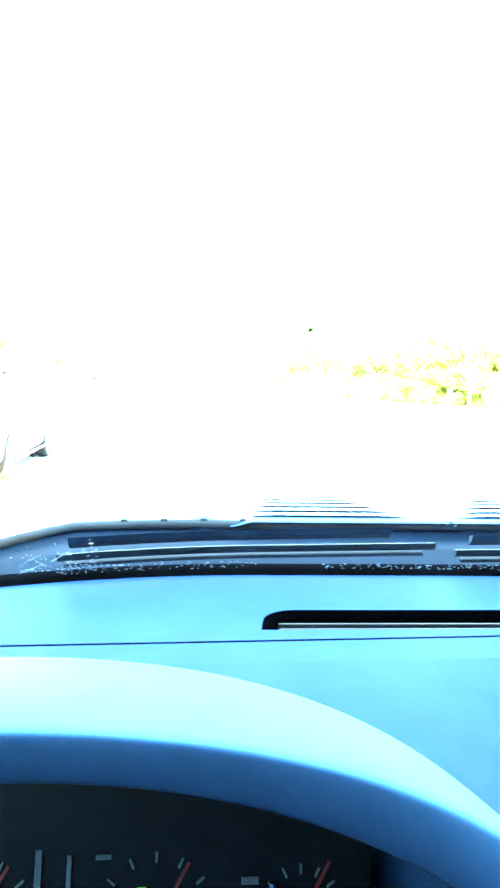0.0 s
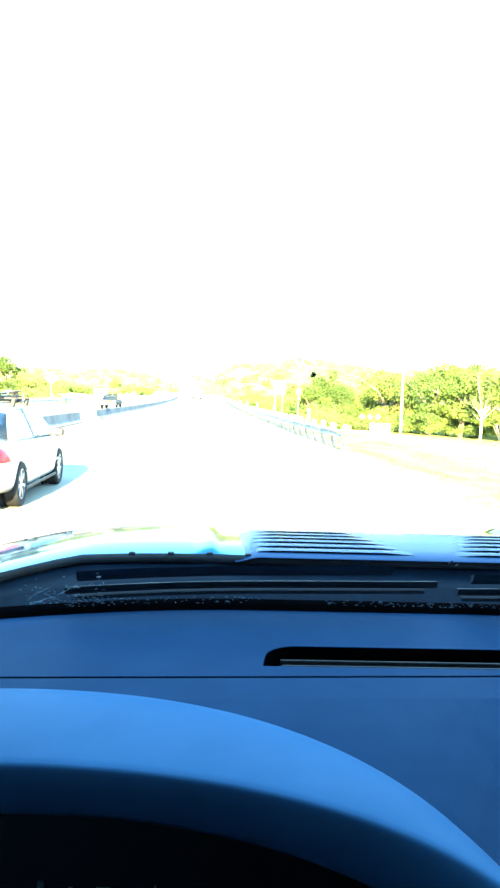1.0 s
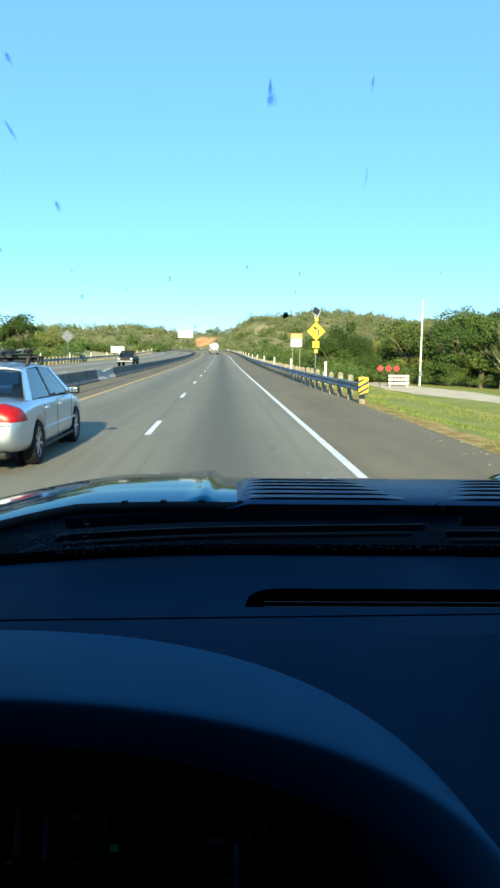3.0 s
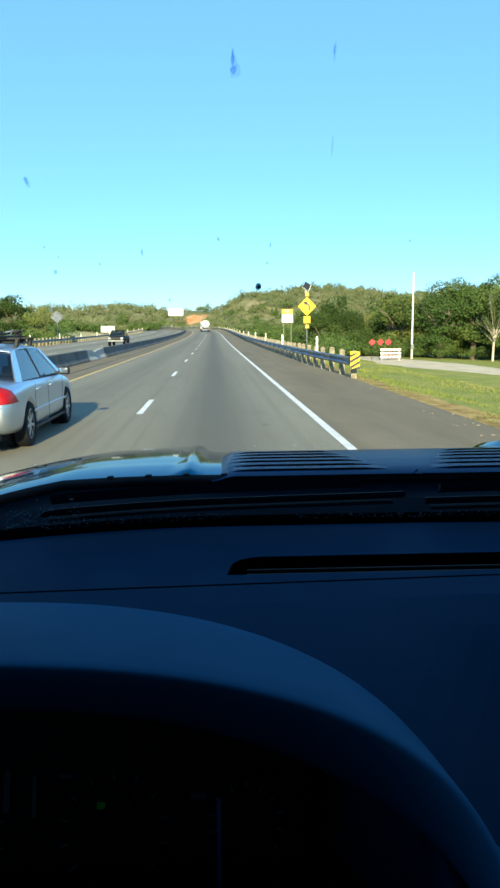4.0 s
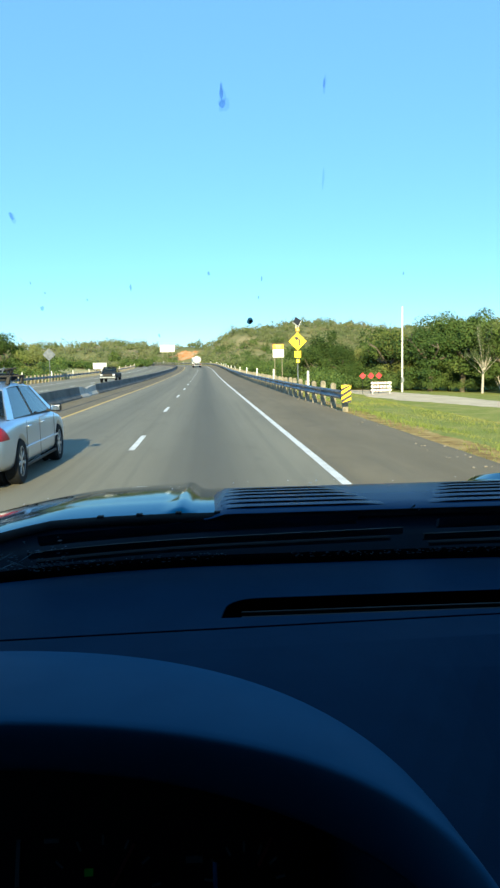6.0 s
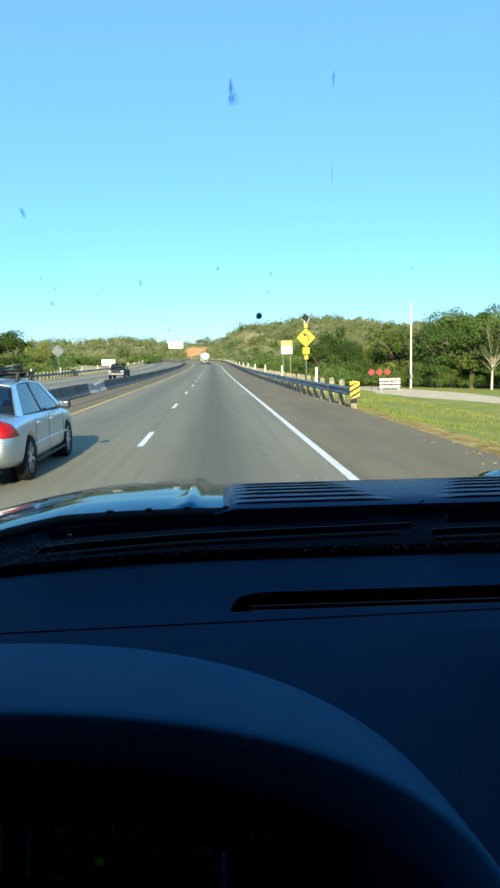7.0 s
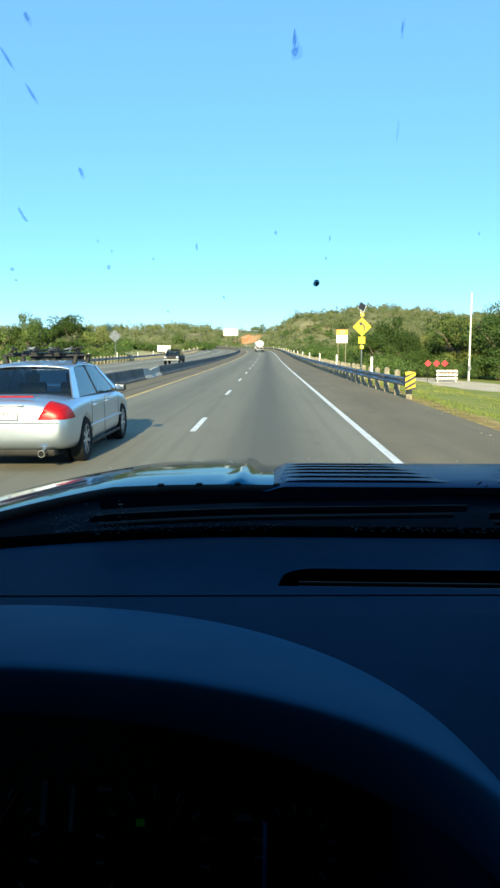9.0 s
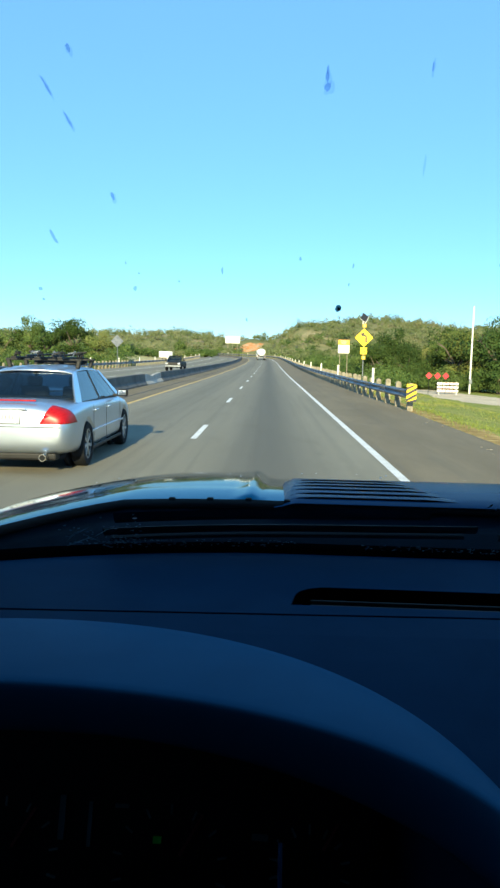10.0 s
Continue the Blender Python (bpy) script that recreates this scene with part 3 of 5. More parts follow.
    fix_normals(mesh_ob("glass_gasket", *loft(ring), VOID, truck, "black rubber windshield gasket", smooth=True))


build_dash()


GREEN_LAMP = glow_mat("green_lamp", (0.01, 0.12, 0.01), 0.02)
PALE_PRINT = surface("pale_print", (0.05, 0.085, 0.085), (0.09, 0.13, 0.13), 30, 0.6, grain=0)

NEEDLE_RED = surface("red_needle", (0.16, 0.012, 0.012), (0.2, 0.016, 0.016), 30, 0.6, grain=0)


def build_binnacle():
    """The hood over the instruments: a rounded eyebrow standing on the dash."""
    rings = []
    for i in range(49):
        a = math.radians(-90 + 180 * i / 48)
        s, c = math.sin(a), math.cos(a)
        jx, jy = -0.285 + 0.4795 * s, 0.4335 + 0.379 * c
        cx, cy = -0.275 + 0.455 * s, 0.323 + 0.262 * max(c, 0.0) ** 0.8
        cz = 1.415 - 0.05 * (cx + 0.16) ** 2
        rings.append((Vector((jx, jy, dash_z(jy))), Vector((cx, cy, cz)), Vector((s, c, 0))))
    arm = rings[0], rings[-1]
    lead = [tuple(Vector((p.x, p.y - d, p.z - 0.1 * d)) for p in arm[0][:2]) + (arm[0][2],) for d in (0.22, 0.11)]
    tail = [tuple(Vector((p.x, p.y - d, p.z - 0.1 * d)) for p in arm[1][:2]) + (arm[1][2],) for d in (0.11, 0.22)]
    prof = []
    for j, c, o in lead + rings + tail:
        up = Vector((0, 0, 1))
        prof.append([j - up * 0.22 + o * 0.006, j + o * 0.004, j.lerp(c, 0.06) + up * 0.004, j.lerp(c, 0.35) + up * 0.008, j.lerp(c, 0.7) + up * 0.006, c + o * 0.005, c + o * 0.0005 - up * 0.0015,
                     c - o * 0.0005 - up * 0.006, c - o * 0.002 - up * 0.016, c - o * 0.001 - up * 0.036, c + o * 0.004 - up * (0.050 + 0.15 * (c.x + 0.16) ** 2), c + o * 0.014 - up * (0.056 + 0.2 * (c.x + 0.16) ** 2), c + o * 0.06 - up * (0.056 + 0.2 * (c.x + 0.16) ** 2)])
    ob = mesh_ob("instrument_hood", *loft(prof, closed=False), BINNACLE, truck, "satin blue-grey curved instrument hood", smooth=True)
    fix_normals(ob)
    smoothed(ob, 1)
    # the cluster behind its opening
    panel = boxed("instrument_panel", (0.52, 0.012, 0.16), (-0.16, 0.61, 1.27), INSTRUMENT_BLACK, truck, 0.004, "black instrument panel with pale scales", Matrix.Rotation(radians(-20), 4, "X"))
    tilt = Matrix.Translation((-0.16, 0.61, 1.27)) @ Matrix.Rotation(radians(-20), 4, "X")
    for gx, gz, r in ((-0.11, -0.045, 0.052), (0.055, -0.045, 0.052), (0.19, -0.04, 0.035)):
        for k in range(11):
            a = math.radians(220 - 26 * k)
            boxed("tick", (0.009, 0.002, 0.0022), tilt @ Vector((gx + r * math.cos(a), -0.0075, gz + r * math.sin(a))), PALE_PRINT, panel, 0, turn=Matrix.Rotation(radians(-20), 4, "X") @ Matrix.Rotation(-a, 4, "Y"))
        needle = Matrix.Rotation(radians(-20), 4, "X") @ Matrix.Rotation(radians(-60), 4, "Y")
        boxed("needle", (r * 0.8, 0.002, 0.003), tilt @ Vector((gx + 0.02, -0.01, gz + 0.03)), NEEDLE_RED, panel, 0, "red needle", needle)
    for lx, lz, w, h, mat, nm in ((-0.053, -0.005, 0.006, 0.04, PALE_PRINT, "scale_bar"), (-0.025, -0.01, 0.004, 0.04, PALE_PRINT, "scale_bar"), (0.006, 0.008, 0.014, 0.004, PALE_PRINT, "scale_mark"), (0.142, -0.014, 0.016, 0.006, PALE_PRINT, "scale_mark"), (0.042, -0.021, 0.008, 0.006, GREEN_LAMP, "turn_lamp")):
        boxed(nm, (w, 0.003, h), tilt @ Vector((lx, -0.008, lz)), mat, panel, 0, turn=Matrix.Rotation(radians(-20), 4, "X"))
    boxed("bezel_trim", (0.005, 0.004, 0.10), tilt @ Vector((0.162, -0.012, -0.065)), CHROME, panel, 0.001, "bright vertical trim strip", Matrix.Rotation(radians(-20), 4, "X"))


build_binnacle()


def build_windshield():
    xs = [-0.58 + 1.92 * i / 40 for i in range(41)]
    verts = [pane_point(x, 0.72 * j / 12) for x in xs for j in range(13)]
    pane = mesh_ob("windshield", verts, grid_faces(41, 13), WINDSHIELD, truck, "clear windshield with dried bug marks", smooth=True)
    pane.visible_shadow = False
    rng = random.Random(5)

    def spot(name, x, t, w, h, material, lean=0.0, ragged=0.3):
        n = 14
        ring = []
        for i in range(n):
            a = 2 * math.pi * i / n
            r = 1 + rng.uniform(-ragged, ragged)
            ax, at = w / 2 * r * math.cos(a), h / 2 * r * math.sin(a)
            ring.append((x + ax + lean * at, t + at))
        v = [pane_point(px, pt, -0.0015) for px, pt in ring] + [pane_point(x, t, -0.0022 - 0.15 * min(w, h))]
        f = [(i, (i + 1) % n, n) for i in range(n)]
        mesh_ob(name, v, f, material, pane)

    spot("bug_splatter", 0.057, 0.331, 0.0075, 0.006, BUG, 0.0, 0.12)
    spot("bug_core", 0.058, 0.3305, 0.0045, 0.004, STAIN, 0.0, 0.3)
    for x, t, w, h, lean in ((-0.184, 0.345, 0.0045, 0.0035, 0.3), (-0.177, 0.358, 0.002, 0.002, 0), (-0.132, 0.352, 0.002, 0.0025, 0), (-0.081, 0.362, 0.0025, 0.0055, 0), (-0.262, 0.384, 0.004, 0.011, -0.35),
                             (-0.054, 0.319, 0.0025, 0.004, -0.2), (0.009, 0.373, 0.003, 0.003, 0), (0.07, 0.368, 0.002, 0.004, 0), (0.067, 0.352, 0.002, 0.003, 0), (-0.124, 0.306, 0.002, 0.003, 0), (-0.29, 0.342, 0.004, 0.003, 0),
                             (-0.29, 0.333, 0.003, 0.002, 0), (0.235, 0.37, 0.002, 0.003, 0), (-0.19, 0.366, 0.0015, 0.003, 0)):
        spot("bug_speck", x, t, w, h, STAIN if w > 0.006 else SMEAR, lean)
    for x, t, w, h, lean in ((0.029, 0.489, 0.0075, 0.006, 0.25), (0.028, 0.4945, 0.0042, 0.008, 0.0), (0.0277, 0.4985, 0.0022, 0.006, 0.0), (-0.192, 0.416, 0.004, 0.007, -0.2), (-0.236, 0.483, 0.0028, 0.012, -0.6), (-0.222, 0.464, 0.0035, 0.010, -0.6),
                             (-0.199, 0.29, 0.006, 0.009, 0.1), (-0.21, 0.505, 0.004, 0.006, -0.2), (0.125, 0.50, 0.0022, 0.008, 0.0)):
        spot("bug_smear", x, t, w * 0.8, h * 0.8, SMEAR, lean, 0.3)
        spot("smear_halo", x + 0.0005, t - 0.001, w * 1.5, h * 1.25, FAINT, lean, 0.25)
    spot("bug_smear", 0.132, 0.442, 0.003, 0.014, FAINT, 0.0, 0.3)
    # dusty specks above the wiper's rest
    for i in range(330):
        k = rng.random()
        if k < 0.22:
            x = -0.36 + 0.13 * rng.random()
            t = 0.030 + 0.05 * rng.random() * rng.random()
        elif k < 0.55:
            x = -0.30 + 0.32 * rng.random() ** 1.3
            t = 0.022 + 0.012 * rng.random()
        else:
            x = 0.13 + 0.42 * rng.random()
            t = 0.018 + 0.012 * rng.random()
        spot("dust_speck", x, t, rng.uniform(0.001, 0.0065), rng.uniform(0.0006, 0.0016), DIRT_SPECK, rng.uniform(-1.5, 1.5), 0.5)
    for x, t, lean in ((-0.345, 0.045, 1.2), (-0.33, 0.052, 2.4), (-0.315, 0.04, -1.6), (-0.30, 0.048, 2.0), (-0.335, 0.036, 3.0)):
        spot("dust_streak", x, t, 0.0016, 0.014, DIRT_SPECK, lean, 0.4)
    spot("paint_chip", -0.242, 0.071, 0.008, 0.002, WHITE_PAINT, 0.3, 0.1)
    spot("paint_chip", 0.322, 0.101, 0.005, 0.006, DIRT_SPECK, 0.9, 0.2)
    spot("paint_chip", 0.334, 0.097, 0.003, 0.004, DIRT_SPECK, 0.9, 0.2)


build_windshield()


def build_cowl():
    xs = [-0.60 + 1.96 * i / 48 for i in range(49)]
    rows = []
    for x in xs:
        b, h = base_y(x) + 0.02, hood_rear(x) + 0.012
        hz = hood_z(x, h) - 0.012
        rows.append([(x, b, 1.372), (x, b + 0.015, 1.374), (x, b + 0.3 * (h - b), 1.372 + 0.15 * (hz - 1.372)), (x, b + 0.42 * (h - b), 1.372 + 0.62 * (hz - 1.372)), (x, b + 0.75 * (h - b), 1.372 + 0.72 * (hz - 1.372)), (x, h - 0.012, hz), (x, h, hz)])
    ob = mesh_ob("cowl", [p for r in rows for p in r], grid_faces(49, 7), COWL_PLASTIC, truck, "dusty black cowl below the windshield", smooth=True)
    fix_normals(ob)
    ob.modifiers.new("thickness", "SOLIDIFY").thickness = 0.004
    # rubber seal on the hood's rear edge
    ring = [[(x, hood_rear(x) + px, hood_z(x, hood_rear(x)) + pz) for px, pz in ((-0.012, -0.012), (-0.014, -0.002), (-0.006, 0.004), (0.004, 0.001), (0.004, -0.012))] for x in xs]
    seal = fix_normals(mesh_ob("hood_seal", *loft(ring), RUBBER, truck, "black rubber hood seal", smooth=True))
    for i in range(9):
        x = -0.22 + 0.075 * i
        boxed("seal_clip", (0.012, 0.012, 0.006), (x, hood_rear(x) - 0.004, hood_z(x, hood_rear(x)) + 0.003), RUBBER, seal, 0.001)
    for tip, pivot in ((-0.30, 0.24), (0.36, 0.95)):
        def bar(name, x0, x1, t0, t1, high, out, material, parent, label=""):
            v = []
            for k in range(9):
                x, t = x0 + (x1 - x0) * k / 8, t0 + (t1 - t0) * k / 8
                v.append([pane_point(x, t, out), pane_point(x, t + high * 0.5, out + 0.008), pane_point(x, t + high, out), pane_point(x, t + high * 0.5, out - 0.004)])
            return fix_normals(mesh_ob(name, *loft(v), material, parent, label))
        arm = bar("wiper_arm", tip + 0.02, pivot, 0.050, 0.062, 0.017, 0.016, COWL_PLASTIC, truck, "dusty black wiper arm resting on the glass")
        bar("wiper_blade", tip, tip + 0.62, 0.034, 0.046, 0.012, 0.010, WIPER_RUBBER, arm, "black wiper blade")
        bar("blade_edge", tip + 0.01, tip + 0.6, 0.030, 0.042, 0.004, 0.004, WIPER_RUBBER, arm)


build_cowl()


def build_hood():
    us = [-1 + 2 * i / 120 for i in range(121)]
    ts = [j / 50 for j in range(51)]
    verts = []
    for u in us:
        x = MID + 0.99 * u
        y0 = hood_rear(x)
        y1 = 2.53 - 0.10 * u * u
        for t in ts:
            y = y0 + (y1 - y0) * t
            verts.append((x, y, hood_z(x, 1.3 + (y - y0) * (2.52 - 1.3) / (y1 - y0) if y > y0 else 1.3) + 0.003 * noise.noise((x * 3, y * 3, 2)) * t))
    ob = mesh_ob("hood", verts, grid_faces(121, 51), DARK_PAINT, truck, "glossy dark hood reflecting the sky", smooth=True)
    fix_normals(ob)
    if ob.data.polygons[2000].normal.z < 0:
        ob.data.flip_normals()
    s = ob.modifiers.new("thickness", "SOLIDIFY")
    s.thickness, s.offset = 0.006, -1
    ob.modifiers.new("crisp", "EDGE_SPLIT").split_angle = radians(40)
    # tiny white beads that stand for glints of droplets on the paint
    rngg = random.Random(17)
    for k in range(14):
        x, y = rngg.uniform(-0.5, 0.95), rngg.uniform(1.55, 1.78)
        bm = bmesh.new()
        bmesh.ops.create_icosphere(bm, subdivisions=1, radius=rngg.uniform(0.0009, 0.0019), matrix=Matrix.Translation((x, y, hood_z(x, y) + (0.022 if abs(x - MID) < 0.4 else 0.001))) @ Matrix.Diagonal((rngg.uniform(1.0, 2.2), 1, 0.6, 1)))
        part("droplet_glint", bm, WHITE_PAINT, ob)
    # raised scoop with two louvred vents
    ys = [1.285, 1.30, 1.36, 1.42, 1.48, 1.54, 1.60, 1.68, 1.76]
    lift = [0.0038, 0.007, 0.0088, 0.0113, 0.0137, 0.0163, 0.0168, 0.0098, -0.0094]
    xs = [MID + 0.40 * (-1 + 2 * i / 60) for i in range(61)]

    def scoop_z(x, y):
        edge = sstep(0.0, 0.045, 0.40 - abs(x - MID))
        return hood_z(MID, y) - 0.006 + (0.006 + float(np.interp(y, ys, lift))) * edge

    sc = fix_normals(mesh_ob("hood_scoop", [(x, y, scoop_z(x, y)) for x in xs for y in ys], grid_faces(61, len(ys)), SATIN_HOOD, truck, "satin dark blue hood scoop with louvred vents", smooth=True))
    if sc.data.polygons[100].normal.z < 0:
        sc.data.flip_normals()
    for side in (-1, 1):
        for k in range(6):
            y = 1.318 + 0.044 * k
            inner = 0.045 + 0.016 * k
            outer = 0.372 - 0.004 * k
            a, b = MID + side * inner, MID + side * outer
            rows = []
            for i in range(17):
                x = a + (b - a) * i / 16
                h = 0.0038 * min(1.0, 6 * min(i, 16 - i) / 16 + 0.05)
                rows.append([(x, y + py, scoop_z(x, y + py) + pz) for py, pz in ((0.0, h), (0.014, h), (0.030, h * 0.6), (0.042, 0.0005))])
            fix_normals(mesh_ob("louver", [p for r in rows for p in r], grid_faces(17, 4), SATIN_HOOD, sc, smooth=False))
            # upright black strip that paints the shade under each louver
            rows = [[(a + (b - a) * i / 16, y - 0.0015, scoop_z(a + (b - a) * i / 16, y) + pz) for pz in (0.0, 0.0036 * min(1.0, 6 * min(i, 16 - i) / 16 + 0.1))] for i in range(17)]
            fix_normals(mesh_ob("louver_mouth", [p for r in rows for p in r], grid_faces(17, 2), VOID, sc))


build_hood()


def build_wheel(parent, at, radius, width, side, rim=ALLOY, name="wheel"):
    bm = bmesh.new()
    prof = [(radius * 0.68, -width / 2), (radius * 0.93, -width / 2), (radius, -width * 0.33), (radius, width * 0.33), (radius * 0.93, width / 2), (radius * 0.68, width / 2)]
    rings = [[(at[0] + w, at[1] + r * math.cos(a), at[2] + r * math.sin(a)) for r, w in prof] for a in [2 * math.pi * i / 36 for i in range(37)]]
    tyre = fix_normals(mesh_ob(name, *loft(rings, closed=True, caps=False), RUBBER, parent, "black tyre on a spoked rim"))
    bm = bmesh.new()
    o = side * width * 0.36
    rod(bm, (at[0] - side * width * 0.2, at[1], at[2]), (at[0] + o * 0.55, at[1], at[2]), radius * 0.69, seg=32)
    for k in range(7):
        a = 2 * math.pi * k / 7
        box(bm, (0.03, radius * 0.13, radius * 0.58), (at[0] + o, at[1] - math.sin(a) * radius * 0.36, at[2] + math.cos(a) * radius * 0.36), 0.004, Matrix.Rotation(a, 4, "X"))
    rod(bm, (at[0], at[1], at[2]), (at[0] + o * 1.15, at[1], at[2]), radius * 0.16, seg=16)
    part("rim", bm, rim, tyre)
    bm = bmesh.new()
    ringr = [[(at[0] + o * q, at[1] + r * math.cos(a), at[2] + r * math.sin(a)) for r, q in ((radius * 0.7, 0.9), (radius * 0.7, 1.25), (radius * 0.62, 1.25), (radius * 0.62, 0.9))] for a in [2 * math.pi * i / 36 for i in range(37)]]
    fix_normals(mesh_ob("rim_edge", *loft(ringr, closed=True, caps=False), rim, tyre, smooth=False))
    return tyre


def build_cab():
    B = DARK_PAINT
    rows = [[(MID + 0.82 * math.sin(a) * w, y, 2.06 + 0.18 * math.cos(a) * w) for a in [math.radians(-90 + 15 * k) for k in range(13)]] for y, w in ((0.46, 0.96), (0.32, 1.0), (-0.3, 1.02), (-0.95, 1.0), (-1.08, 0.93))]
    r = fix_normals(mesh_ob("roof", [p for q in rows for p in q], grid_faces(5, 13), B, truck, "dark painted cab roof", smooth=True))
    r.modifiers.new("thickness", "SOLIDIFY").thickness = 0.05
    for s in (-1, 1):
        x = MID + s * 0.97
        bm = bmesh.new()
        rod(bm, (MID + s * 0.96, 1.10, 1.36), (MID + s * 0.80, 0.44, 2.10), 0.045, seg=8)
        part("pillar", bm, B, truck)
        bm = bmesh.new()
        rod(bm, (MID + s * 0.97, -1.05, 1.3), (MID + s * 0.80, -1.0, 2.10), 0.07, seg=8)
        part("pillar", bm, B, truck)
        boxed("door", (0.09, 2.1, 0.78), (x, 0.05, 0.98), B, truck, 0.03)
        boxed("front_fender", (0.12, 1.35, 0.62), (MID + s * 0.93, 1.78, 0.87), B, truck, 0.05)
        boxed("bed_side", (0.1, 1.9, 0.6), (x, -2.05, 1.05), B, truck, 0.04)
        for y in (1.75, -2.1):
            build_wheel(truck, (MID + s * 0.86, y, 0.40), 0.40, 0.26, s)
        p = mesh_ob("side_window", [(x, -0.98, 1.37), (x, 1.0, 1.37), (MID + s * 0.81, 0.40, 2.07), (MID + s * 0.81, -0.96, 2.07)], [(0, 1, 2, 3)], SIDE_GLASS, truck)
        boxed("front_seat", (0.52, 0.5, 0.16), (MID + s * 0.4, -0.35, 0.95), CABIN_FABRIC, truck, 0.05)
        # unseen, made tall and wide to block the low sun from the dash
        boxed("seat_back", (0.74, 0.16, 0.80), (MID + s * 0.4, -0.66, 1.36), CABIN_FABRIC, truck, 0.05, turn=Matrix.Rotation(radians(12), 4, "X"))
    boxed("cab_rear_wall", (1.9, 0.06, 0.75), (MID, -1.05, 1.0), B, truck, 0.01)
    boxed("rear_header", (1.6, 0.06, 0.42), (MID, -1.03, 1.98), B, truck, 0.01)
    p = mesh_ob("rear_window", [(MID - 0.9, -1.05, 1.37), (MID + 0.9, -1.05, 1.37), (MID + 0.80, -1.04, 1.78), (MID - 0.80, -1.04, 1.78)], [(0, 1, 2, 3)], TINTED, truck)
    boxed("cab_floor", (1.9, 2.2, 0.06), (MID, 0.0, 0.62), RUBBER, truck, 0.01)
    boxed("firewall", (1.9, 0.05, 0.75), (MID, 1.08, 0.95), BLACK_PLASTIC, truck, 0.01)
    boxed("bed_floor", (1.9, 1.9, 0.06), (MID, -2.05, 0.8), B, truck, 0.01)
    boxed("tailgate", (1.85, 0.08, 0.58), (MID, -3.02, 1.05), B, truck, 0.03)
    boxed("chassis", (0.9, 5.0, 0.2), (MID, -0.4, 0.5), RUBBER, truck, 0.03)
    boxed("front_bumper", (1.9, 0.2, 0.28), (MID, 2.52, 0.62), CHROME, truck, 0.06)
    boxed("grille", (1.5, 0.06, 0.36), (MID, 2.46, 0.98), BLACK_PLASTIC, truck, 0.02)


build_cab()


# ---- cars on the road ----
def car_body(stations, n_top):
    """Rings round a car: (y, half width, bottom, belt, top, tumble)."""
    rings = []
    for y, w, zb, zs, zt, tk in stations:
        half = [(0, zb), (0.6 * w, zb), (0.93 * w, zb + 0.03), (0.99 * w, zb + 0.16), (w, zb + 0.55 * (zs - zb)), (0.985 * w, zs - 0.06), (tk * w, zs), (0.55 * w, zt), (0, zt + 0.008)]
        ring = [(x, y, z) for x, z in half] + [(-x, y, z) for x, z in half[-2:0:-1]]
        rings.append(ring)
    return rings


